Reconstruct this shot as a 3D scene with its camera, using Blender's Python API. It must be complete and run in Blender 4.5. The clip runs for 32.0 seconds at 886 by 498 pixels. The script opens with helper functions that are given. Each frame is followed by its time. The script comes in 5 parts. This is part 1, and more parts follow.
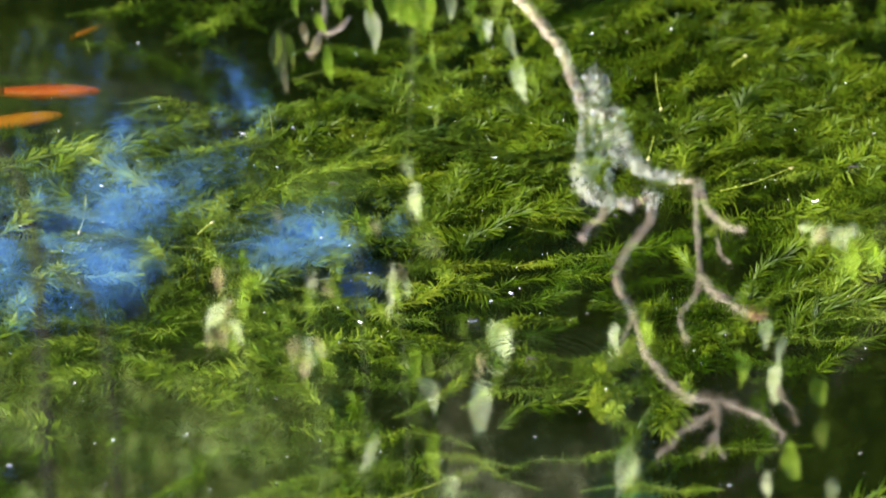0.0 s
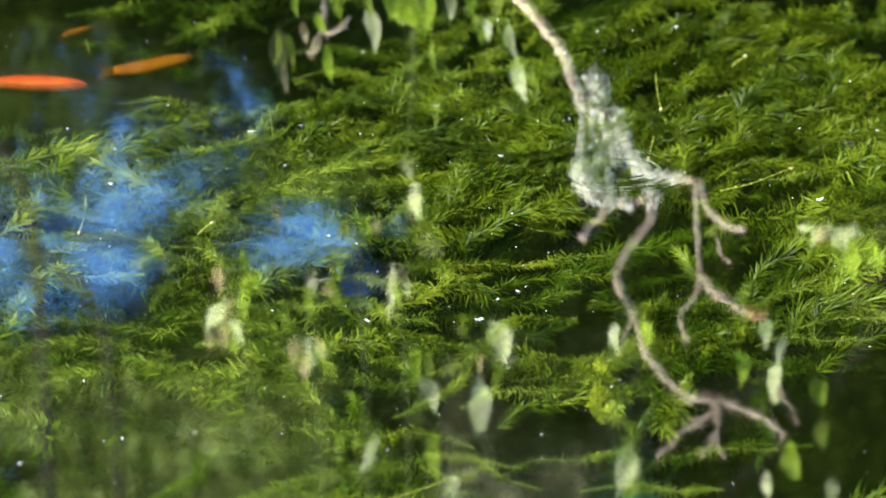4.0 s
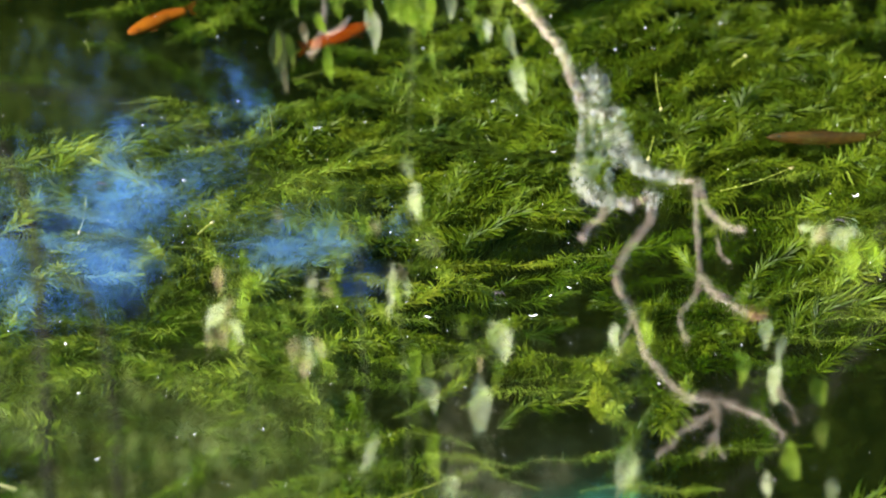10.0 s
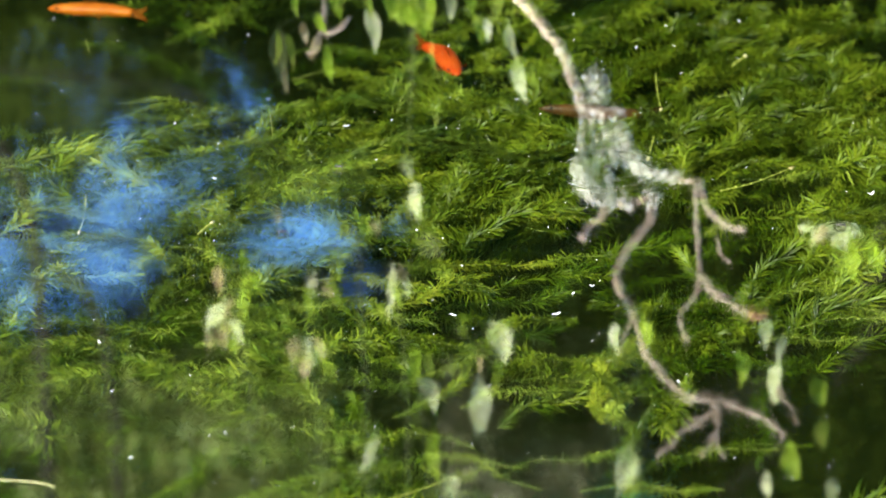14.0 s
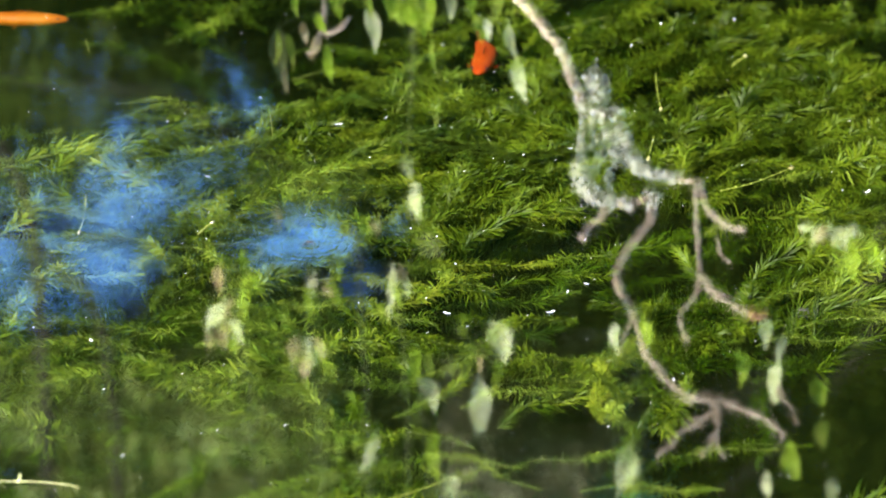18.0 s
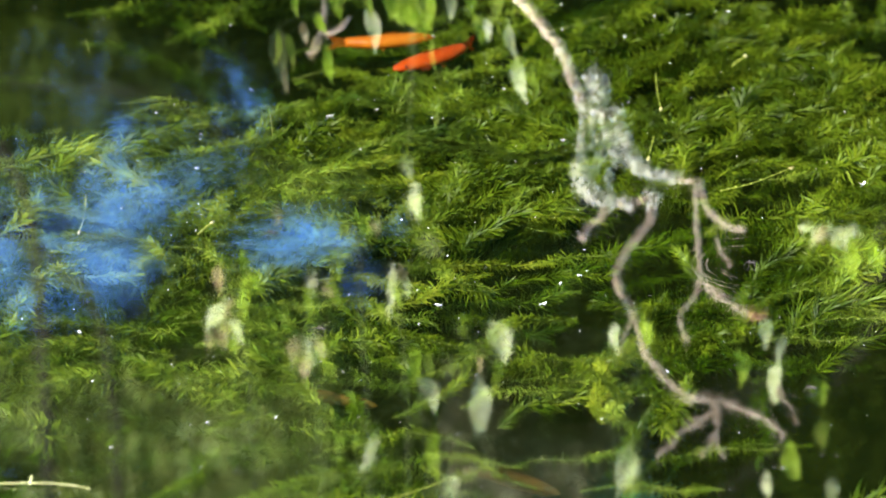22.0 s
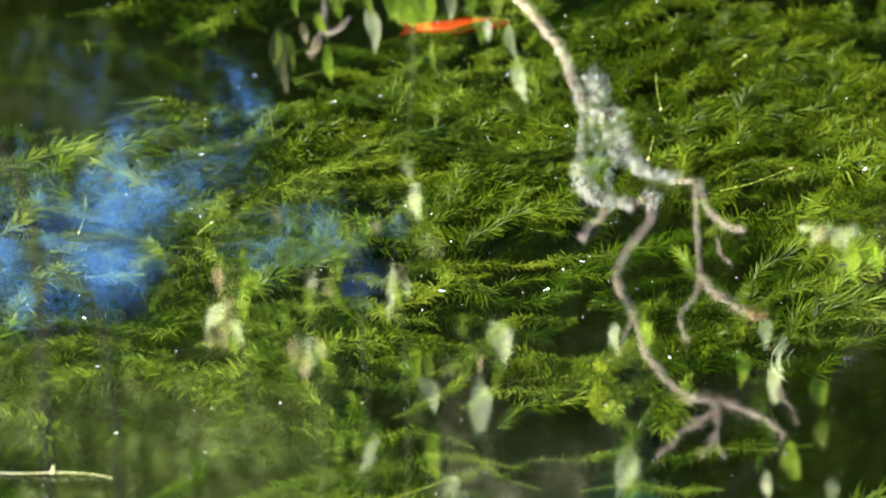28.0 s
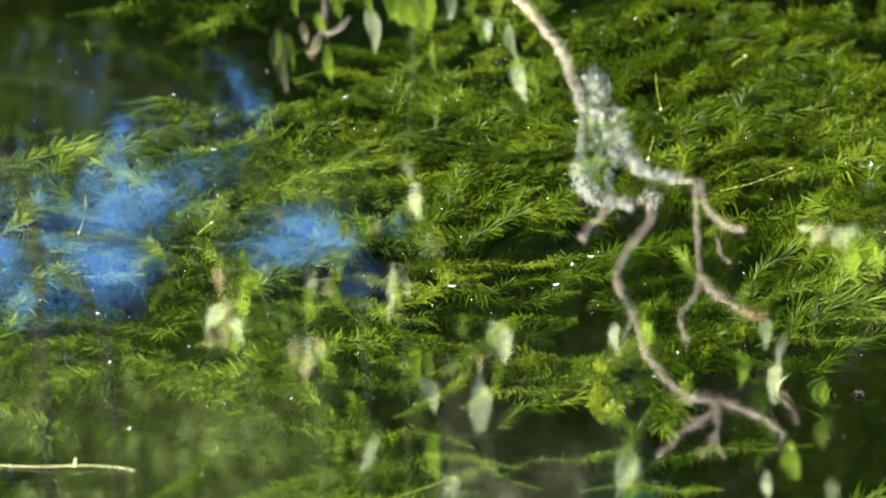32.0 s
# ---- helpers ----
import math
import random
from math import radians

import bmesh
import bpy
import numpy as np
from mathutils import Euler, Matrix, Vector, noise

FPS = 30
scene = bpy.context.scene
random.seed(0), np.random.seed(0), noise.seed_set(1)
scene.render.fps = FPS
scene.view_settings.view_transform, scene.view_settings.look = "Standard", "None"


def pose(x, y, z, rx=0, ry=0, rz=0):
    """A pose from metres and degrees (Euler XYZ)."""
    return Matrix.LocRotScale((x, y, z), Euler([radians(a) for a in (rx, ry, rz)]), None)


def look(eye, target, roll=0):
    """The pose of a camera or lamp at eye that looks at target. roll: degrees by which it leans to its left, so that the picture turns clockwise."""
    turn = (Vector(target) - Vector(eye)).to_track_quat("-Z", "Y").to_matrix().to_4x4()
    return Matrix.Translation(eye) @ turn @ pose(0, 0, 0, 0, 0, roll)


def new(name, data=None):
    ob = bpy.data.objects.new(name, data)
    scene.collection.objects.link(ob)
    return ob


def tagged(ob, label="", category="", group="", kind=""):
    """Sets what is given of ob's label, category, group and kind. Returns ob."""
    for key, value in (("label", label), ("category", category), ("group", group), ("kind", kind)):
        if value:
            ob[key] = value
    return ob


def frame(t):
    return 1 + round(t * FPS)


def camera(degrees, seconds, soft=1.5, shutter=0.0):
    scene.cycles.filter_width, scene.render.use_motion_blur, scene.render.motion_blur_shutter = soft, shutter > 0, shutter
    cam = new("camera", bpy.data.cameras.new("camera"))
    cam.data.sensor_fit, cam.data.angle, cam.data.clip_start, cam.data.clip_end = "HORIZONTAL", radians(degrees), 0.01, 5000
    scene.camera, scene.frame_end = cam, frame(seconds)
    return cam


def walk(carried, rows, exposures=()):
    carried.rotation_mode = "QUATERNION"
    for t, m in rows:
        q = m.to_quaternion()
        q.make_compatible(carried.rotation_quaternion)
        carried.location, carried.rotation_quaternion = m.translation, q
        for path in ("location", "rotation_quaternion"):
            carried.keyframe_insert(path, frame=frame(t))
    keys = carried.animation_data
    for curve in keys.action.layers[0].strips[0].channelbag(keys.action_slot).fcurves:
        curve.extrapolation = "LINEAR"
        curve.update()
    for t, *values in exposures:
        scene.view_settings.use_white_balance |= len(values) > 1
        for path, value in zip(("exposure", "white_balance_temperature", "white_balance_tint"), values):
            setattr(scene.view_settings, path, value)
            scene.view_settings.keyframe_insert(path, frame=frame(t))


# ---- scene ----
# A pond seen from its bank: waterweed under a calm surface that mirrors a lichened branch, trees and sky.
UNIT = 0.000783          # metres across the sight plane for one step of the camera's view grid (1568 by 882 steps)
DIST, DIP = 5.0, radians(21.0)
EYE = Vector((0.0, -DIST * math.cos(DIP), DIST * math.sin(DIP)))
FORE = Vector((0.0, math.cos(DIP), -math.sin(DIP)))
UPWARD = Vector((0.0, math.sin(DIP), math.cos(DIP)))

cam = camera(2 * math.degrees(math.atan(784 * UNIT / DIST)), 32.0, soft=1.8)
cam.data.dof.use_dof = True
cam.data.dof.focus_distance = 5.08
cam.data.dof.aperture_fstop = 5.2
PATH = [(0.0, look(EYE, (0, 0, 0))), (32.0, look(EYE, (0, 0, 0)))]
walk(cam, PATH, exposures=[(0.0, 2.40), (6.0, 2.39), (9.0, 2.33), (12.0, 2.39), (20.0, 2.45), (25.0, 2.44), (32.0, 2.42)])

# ---- light ----
SUN_UP, SUN_SIDE = radians(34), radians(207)     # height, and the bearing it comes from, turned from +y to the east
world = bpy.data.worlds.new("sky")
scene.world = world
world.use_nodes = True
wn = world.node_tree.nodes
sky = wn.new("ShaderNodeTexSky")
sky.sky_type = "NISHITA"
sky.sun_disc = False
sky.sun_elevation, sky.sun_rotation = SUN_UP, SUN_SIDE
sky.ozone_density, sky.dust_density, sky.air_density, sky.altitude = 5.0, 0.0, 0.8, 1000
wn["Background"].inputs["Strength"].default_value = 0.145
deep_blue = wn.new("ShaderNodeHueSaturation")
deep_blue.inputs["Saturation"].default_value = 1.12
world.node_tree.links.new(sky.outputs[0], deep_blue.inputs["Color"])
world.node_tree.links.new(deep_blue.outputs[0], wn["Background"].inputs["Color"])
sun_way = Vector((math.sin(SUN_SIDE) * math.cos(SUN_UP), math.cos(SUN_SIDE) * math.cos(SUN_UP), math.sin(SUN_UP)))
sun_data = bpy.data.lights.new("sun", "SUN")
sun_data.energy, sun_data.angle, sun_data.color = 4.5, radians(0.55), (1.0, 0.95, 0.86)
sun = new("sun", sun_data)
sun.matrix_world = look(sun_way * 30, (0, 0, 0))


# ---- view grid helpers ----
def ray(a, b):
    """The way from the eye through the view grid's point (a, b): a counts across, b downwards."""
    right = Vector((1, 0, 0))
    return (FORE * DIST + right * ((a - 784) * UNIT) + UPWARD * ((441 - b) * UNIT)).normalized()


def sight(a, b, z=0.0):
    """The point at height z on the sightline (a, b)."""
    w = ray(a, b)
    return EYE + w * ((z - EYE.z) / w.z)


def reach(b):
    """How far up the mirrored sightline the branch hangs."""
    return 0.35 + UNIT * (3.0 * b - 0.00102 * b * abs(b))


def hang(a, b, s=None):
    """A point over the water: s metres up the mirrored sightline (a, b)."""
    if s is None:
        s = reach(b)
    w = ray(a, b)
    return sight(a, b) + Vector((w.x, w.y, -w.z)) * s


def level(b):
    """How much further up the mirrored sightline a step down the grid must go to stay equally far off."""
    d = DIP + (b - 441) * UNIT / DIST
    return EYE.z * math.cos(d) / math.sin(d) ** 2 / DIST


def grid_of(p):
    """Where a point lies on the camera's view grid."""
    d = Vector(p) - EYE
    k = DIST / d.dot(FORE)
    return 784 + d.x * k / UNIT, 441 - d.dot(UPWARD) * k / UNIT


def mesh_of(name, verts, faces, material=None, smooth=True):
    me = bpy.data.meshes.new(name)
    me.from_pydata([tuple(v) for v in verts], [], faces)
    me.update()
    if smooth:
        me.polygons.foreach_set("use_smooth", [True] * len(me.polygons))
    if material:
        me.materials.append(material)
    return me


def bulk(name, verts, loops, sides, material):
    """A large mesh from numpy arrays, all faces with the same number of sides."""
    me = bpy.data.meshes.new(name)
    n = len(loops) // sides
    me.vertices.add(len(verts))
    me.vertices.foreach_set("co", np.asarray(verts, dtype=np.float32).ravel())
    me.loops.add(len(loops))
    me.loops.foreach_set("vertex_index", np.asarray(loops, dtype=np.int32))
    me.polygons.add(n)
    me.polygons.foreach_set("loop_start", np.arange(0, n * sides, sides, dtype=np.int32))
    me.polygons.foreach_set("use_smooth", np.ones(n, dtype=bool))
    me.update(calc_edges=True)
    me.validate()
    me.materials.append(material)
    return me


def part(name, data, parent, label=""):
    ob = new(name, data)
    ob.parent = parent
    if label:
        ob["label"] = label
    return ob


def thing(name, at, label, category, group="", kind=""):
    ob = new(name)
    ob.empty_display_size = 0.05
    ob.location = at
    return tagged(ob, label, category, group, kind)


def smooth_path(points, steps=6):
    """Catmull-Rom through the points."""
    p = [Vector(q) for q in points]
    p = [p[0] * 2 - p[1]] + p + [p[-1] * 2 - p[-2]]
    out = []
    for i in range(1, len(p) - 2):
        for k in range(steps):
            t = k / steps
            out.append(0.5 * ((2 * p[i]) + (p[i + 1] - p[i - 1]) * t + (2 * p[i - 1] - 5 * p[i] + 4 * p[i + 1] - p[i + 2]) * t * t
                              + (3 * p[i] - p[i - 1] - 3 * p[i + 1] + p[i + 2]) * t ** 3))
    out.append(p[-2])
    return out


def tube(points, r0, r1, sides=8, rough=0.15, steps=6, seed=0, origin=Vector()):
    """Verts and faces of a tapered, slightly knotty tube."""
    path = smooth_path(points, steps)
    verts, faces = [], []
    n = len(path)
    side = Vector((0.3, 0.2, 1)).normalized()
    for i, c in enumerate(path):
        way = (path[min(i + 1, n - 1)] - path[max(i - 1, 0)]).normalized()
        x = way.cross(side).normalized()
        y = way.cross(x)
        r = r0 + (r1 - r0) * i / (n - 1)
        for k in range(sides):
            a = 2 * math.pi * k / sides
            w = 1 + rough * noise.noise(Vector((c.x * 60 + math.cos(a), c.y * 60 + math.sin(a), c.z * 60 + seed)))
            verts.append(c - origin + (x * math.cos(a) + y * math.sin(a)) * r * w)
    for i in range(n - 1):
        for k in range(sides):
            q = (k + 1) % sides
            faces.append((i * sides + k, i * sides + q, (i + 1) * sides + q, (i + 1) * sides + k))
    faces.append(tuple(range(sides))[::-1])
    faces.append(tuple((n - 1) * sides + k for k in range(sides)))
    return verts, faces


# ---- materials ----
def material(name, colours, scale=40.0, rough=0.6, bump=0.2, island=0.0, translucent=0.0, fine=6.0, gloss=0.4, span=(0.42, 1.02)):
    """Colours blend by two noises at real-world scale; island varies the brightness from piece to piece."""
    m = bpy.data.materials.new(name)
    m.use_nodes = True
    t = m.node_tree
    nd, ln = t.nodes, t.links
    out = nd["Material Output"]
    shader = nd["Principled BSDF"]
    co = nd.new("ShaderNodeTexCoord")
    big, small = nd.new("ShaderNodeTexNoise"), nd.new("ShaderNodeTexNoise")
    big.inputs["Scale"].default_value, small.inputs["Scale"].default_value = scale, scale * fine
    big.inputs["Detail"].default_value, small.inputs["Detail"].default_value = 4, 3
    for n in (big, small):
        ln.new(co.outputs["Object"], n.inputs["Vector"])
    both = nd.new("ShaderNodeMath")
    both.operation = "MULTIPLY_ADD"
    ln.new(small.outputs["Fac"], both.inputs[0])
    both.inputs[1].default_value = 0.45
    ln.new(big.outputs["Fac"], both.inputs[2])
    ramp = nd.new("ShaderNodeValToRGB")
    els = ramp.color_ramp.elements
    while len(els) < len(colours):
        els.new(0.5)
    for i, c in enumerate(colours):
        els[i].position = span[0] + (span[1] - span[0]) * i / max(1, len(colours) - 1)
        els[i].color = (*c, 1)
    ln.new(both.outputs[0], ramp.inputs[0])
    colour = ramp.outputs[0]
    if island:
        geo, hsv, mp = nd.new("ShaderNodeNewGeometry"), nd.new("ShaderNodeHueSaturation"), nd.new("ShaderNodeMapRange")
        ln.new(geo.outputs["Random Per Island"], mp.inputs[0])
        mp.inputs[3].default_value, mp.inputs[4].default_value = 1 - island, 1 + island
        ln.new(mp.outputs[0], hsv.inputs["Value"])
        hue = nd.new("ShaderNodeMapRange")
        mul = nd.new("ShaderNodeMath")
        mul.operation = "FRACT"
        m7 = nd.new("ShaderNodeMath")
        m7.operation = "MULTIPLY"
        m7.inputs[1].default_value = 7.31
        ln.new(geo.outputs["Random Per Island"], m7.inputs[0])
        ln.new(m7.outputs[0], mul.inputs[0])
        ln.new(mul.outputs[0], hue.inputs[0])
        hue.inputs[3].default_value, hue.inputs[4].default_value = 0.5 - 0.035 * island, 0.5 + 0.035 * island
        ln.new(hue.outputs[0], hsv.inputs["Hue"])
        ln.new(colour, hsv.inputs["Color"])
        colour = hsv.outputs[0]
    ln.new(colour, shader.inputs["Base Color"])
    shader.inputs["Roughness"].default_value = rough
    shader.inputs["Specular IOR Level"].default_value = gloss
    if bump:
        bp = nd.new("ShaderNodeBump")
        bp.inputs["Strength"].default_value = bump
        bp.inputs["Distance"].default_value = 0.3 / scale
        ln.new(both.outputs[0], bp.inputs["Height"])
        ln.new(bp.outputs[0], shader.inputs["Normal"])
    if translucent:
        tr, mix = nd.new("ShaderNodeBsdfTranslucent"), nd.new("ShaderNodeMixShader")
        ln.new(colour, tr.inputs["Color"])
        mix.inputs[0].default_value = translucent
        ln.new(shader.outputs[0], mix.inputs[1])
        ln.new(tr.outputs[0], mix.inputs[2])
        ln.new(mix.outputs[0], out.inputs["Surface"])
    return m


M_WEED = material("waterweed_leaf", [(0.027, 0.051, 0.003), (0.094, 0.134, 0.009), (0.198, 0.248, 0.028)], 9, 0.5, 0.0, 0.4, 0.4, 5, 0.18, (0.52, 0.92))
M_WEED_BROAD = material("broad_waterweed_leaf", [(0.017, 0.034, 0.001), (0.065, 0.095, 0.003), (0.140, 0.182, 0.010)], 9, 0.45, 0.0, 0.35, 0.4, 5, 0.22, (0.50, 0.90))
M_WEED_YOUNG = material("waterweed_young_leaf", [(0.05, 0.08, 0.003), (0.12, 0.155, 0.006), (0.20, 0.22, 0.02)], 12, 0.6, 0.0, 0.4, 0.4, 5, 0.08)
M_STEM = material("waterweed_stem", [(0.08, 0.12, 0.01), (0.18, 0.20, 0.03)], 60, 0.5, 0.1)
M_STEM_RIPE = material("waterweed_stem_yellow", [(0.17, 0.20, 0.02), (0.36, 0.36, 0.06)], 90, 0.4, 0.15)
M_BARK = material("twig_bark", [(0.26, 0.17, 0.10), (0.53, 0.41, 0.30), (0.73, 0.60, 0.48)], 90, 0.8, 0.5)
M_BUD = material("twig_red_bark", [(0.28, 0.10, 0.07), (0.45, 0.20, 0.14)], 90, 0.7, 0.3)
M_LICHEN = material("lichen", [(0.47, 0.46, 0.36), (0.73, 0.71, 0.60), (0.86, 0.84, 0.74)], 120, 0.9, 0.6, 0.3)
# Leaf colours: sunlight is put into the pale one, shade into the dim one.
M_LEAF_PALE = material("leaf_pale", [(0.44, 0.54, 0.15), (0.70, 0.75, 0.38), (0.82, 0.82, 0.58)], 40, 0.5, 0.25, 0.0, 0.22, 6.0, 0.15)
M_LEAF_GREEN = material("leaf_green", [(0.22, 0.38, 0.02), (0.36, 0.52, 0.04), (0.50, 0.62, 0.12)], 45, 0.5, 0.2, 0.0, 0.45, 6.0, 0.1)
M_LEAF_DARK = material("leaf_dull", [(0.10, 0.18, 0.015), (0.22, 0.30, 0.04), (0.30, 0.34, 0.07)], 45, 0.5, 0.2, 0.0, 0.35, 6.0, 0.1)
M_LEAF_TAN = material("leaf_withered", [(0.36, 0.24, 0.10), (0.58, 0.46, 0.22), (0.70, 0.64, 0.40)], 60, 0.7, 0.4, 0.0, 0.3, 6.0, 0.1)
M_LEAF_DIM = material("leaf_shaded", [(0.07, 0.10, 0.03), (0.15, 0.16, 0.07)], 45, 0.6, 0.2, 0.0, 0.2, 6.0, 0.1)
# Shaded, sunlit and hazy looks of foliage are put into these crown colours.
M_CROWN_SHADED = material("crown_leaves_shaded", [(0.014, 0.026, 0.002), (0.040, 0.060, 0.005)], 2, 0.85, 0.0, 0.4, 0.2, 6.0, 0.03)
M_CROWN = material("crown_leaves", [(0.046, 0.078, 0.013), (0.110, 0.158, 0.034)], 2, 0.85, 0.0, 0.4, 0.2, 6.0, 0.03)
M_CROWN_LIT = material("crown_leaves_sunlit", [(0.23, 0.30, 0.07), (0.34, 0.41, 0.12)], 2, 0.5, 0.0, 0.3, 0.4)
M_CROWN_HAZE = material("crown_leaves_haze", [(0.27, 0.27, 0.16), (0.39, 0.38, 0.25)], 2, 0.6, 0.0, 0.3, 0.3)
M_TRUNK = material("tree_bark", [(0.015, 0.012, 0.008), (0.042, 0.034, 0.022)], 9, 0.9, 0.8)
M_CLOTH = material("turquoise_cloth", [(0.16, 0.66, 0.46), (0.22, 0.76, 0.55)], 6, 0.8, 0.15, 0.0, 0.3)
M_GRASS = material("grass", [(0.04, 0.09, 0.012), (0.09, 0.15, 0.03)], 3, 0.6, 0.0, 0.4, 0.3)
M_FLUFF_GLINT = material("fluff_and_glint", [(0.80, 0.77, 0.70), (0.92, 0.90, 0.84)], 300, 0.5, 0.2)
M_STRAW = material("floating_straw", [(0.24, 0.25, 0.06), (0.44, 0.44, 0.19)], 120, 0.45, 0.3)


def ground_material():
    m = material("ground_soil", [(0.012, 0.014, 0.007), (0.028, 0.030, 0.014)], 6, 0.9, 0.6)
    t = m.node_tree
    nd, ln = t.nodes, t.links
    geo, sep, rng, mix, nz, rmp = (nd.new("ShaderNodeNewGeometry"), nd.new("ShaderNodeSeparateXYZ"), nd.new("ShaderNodeMapRange"),
                                   nd.new("ShaderNodeMixRGB"), nd.new("ShaderNodeTexNoise"), nd.new("ShaderNodeValToRGB"))
    ln.new(geo.outputs["Position"], sep.inputs[0])
    ln.new(sep.outputs["Z"], rng.inputs[0])
    rng.inputs[1].default_value, rng.inputs[2].default_value = 0.0, 0.14
    nz.inputs["Scale"].default_value = 1.3
    nz.inputs["Detail"].default_value = 8
    ln.new(nd["Texture Coordinate"].outputs["Object"], nz.inputs["Vector"])
    rmp.color_ramp.elements[0].color, rmp.color_ramp.elements[1].color = (0.035, 0.07, 0.012, 1), (0.10, 0.13, 0.035, 1)
    ln.new(nz.outputs["Fac"], rmp.inputs[0])
    ln.new(rng.outputs[0], mix.inputs[0])
    ln.new(nd["Color Ramp"].outputs[0], mix.inputs[1])
    ln.new(rmp.outputs[0], mix.inputs[2])
    ln.new(mix.outputs[0], nd["Principled BSDF"].inputs["Base Color"])
    return m


def water_material():
    m = bpy.data.materials.new("pond_water")
    m.use_nodes = True
    nd, ln = m.node_tree.nodes, m.node_tree.links
    nd.remove(nd["Principled BSDF"])
    clear, gloss, mix, fres = nd.new("ShaderNodeBsdfTransparent"), nd.new("ShaderNodeBsdfGlossy"), nd.new("ShaderNodeMixShader"), nd.new("ShaderNodeLayerWeight")
    clear.inputs["Color"].default_value = (0.92, 0.97, 0.87, 1)
    gloss.inputs["Roughness"].default_value = 0.040
    fres.inputs["Blend"].default_value = 0.5
    grow, gain = nd.new("ShaderNodeMath"), nd.new("ShaderNodeMath")
    grow.operation, gain.operation = "POWER", "MULTIPLY_ADD"
    grow.inputs[1].default_value = 3.05
    gain.inputs[1].default_value, gain.inputs[2].default_value = 0.95, 0.05
    ln.new(fres.outputs["Facing"], grow.inputs[0])
    ln.new(grow.outputs[0], gain.inputs[0])
    co, n1, n2, b = nd.new("ShaderNodeTexCoord"), nd.new("ShaderNodeTexNoise"), nd.new("ShaderNodeTexNoise"), nd.new("ShaderNodeBump")
    n1.inputs["Scale"].default_value, n2.inputs["Scale"].default_value = 9, 50
    n1.inputs["Detail"].default_value = n2.inputs["Detail"].default_value = 2
    ad = nd.new("ShaderNodeMath")
    ad.operation = "MULTIPLY_ADD"
    ln.new(co.outputs["Object"], n1.inputs["Vector"])
    ln.new(co.outputs["Object"], n2.inputs["Vector"])
    ln.new(n2.outputs["Fac"], ad.inputs[0])
    ad.inputs[1].default_value = 0.05
    ln.new(n1.outputs["Fac"], ad.inputs[2])
    b.inputs["Strength"].default_value = 0.024
    b.inputs["Distance"].default_value = 0.01
    ln.new(ad.outputs[0], b.inputs["Height"])
    ln.new(b.outputs[0], gloss.inputs["Normal"])
    ln.new(gain.outputs[0], mix.inputs[0])
    ln.new(clear.outputs[0], mix.inputs[1])
    ln.new(gloss.outputs[0], mix.inputs[2])
    ln.new(mix.outputs[0], nd["Material Output"].inputs["Surface"])
    return m


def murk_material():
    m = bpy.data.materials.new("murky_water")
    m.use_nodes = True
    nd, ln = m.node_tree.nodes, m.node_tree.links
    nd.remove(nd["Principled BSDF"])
    # Tint dims what lies below; a little diffuse colour paints the haze.
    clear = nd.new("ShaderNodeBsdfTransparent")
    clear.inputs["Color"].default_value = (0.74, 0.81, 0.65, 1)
    haze, mix = nd.new("ShaderNodeBsdfDiffuse"), nd.new("ShaderNodeMixShader")
    haze.inputs["Color"].default_value = (0.098, 0.126, 0.040, 1)
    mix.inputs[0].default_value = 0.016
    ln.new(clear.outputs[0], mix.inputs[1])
    ln.new(haze.outputs[0], mix.inputs[2])
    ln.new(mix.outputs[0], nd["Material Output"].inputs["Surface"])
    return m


M_GROUND, M_WATER, M_MURK = ground_material(), water_material(), murk_material()

# ---- ground and water ----
POND = Vector((0.0, -0.7))
POND_X, POND_Y = 4.2, 3.7


def rim(angle):
    """The pond's outline: its half width along that bearing is uneven."""
    return 1.0 + 0.05 * math.sin(3 * angle + 1) + 0.03 * math.sin(7 * angle)


def shore(f, angle):
    k = f * rim(angle)
    return POND.x + POND_X * k * math.cos(angle), POND.y + POND_Y * k * math.sin(angle)


def ground_height(f, x, y):
    n = noise.noise(Vector((x * 0.7, y * 0.7, 0)))
    if f < 0.82:
        return -0.62 + 0.08 * n
    if f < 1.08:
        k = (f - 0.82) / 0.26
        k = k * k * (3 - 2 * k)
        return -0.62 + 0.08 * n + k * (0.80 - 0.05 * n)
    return 0.18 + 0.03 * n + min(f - 1.08, 12) * 0.02


RINGS = [0.0, 0.15, 0.3, 0.45, 0.6, 0.72, 0.8, 0.86, 0.92, 0.97, 1.02, 1.08, 1.16, 1.3, 1.5, 1.9, 2.6, 4, 7, 14, 40, 120, 400]
SEGS = 96


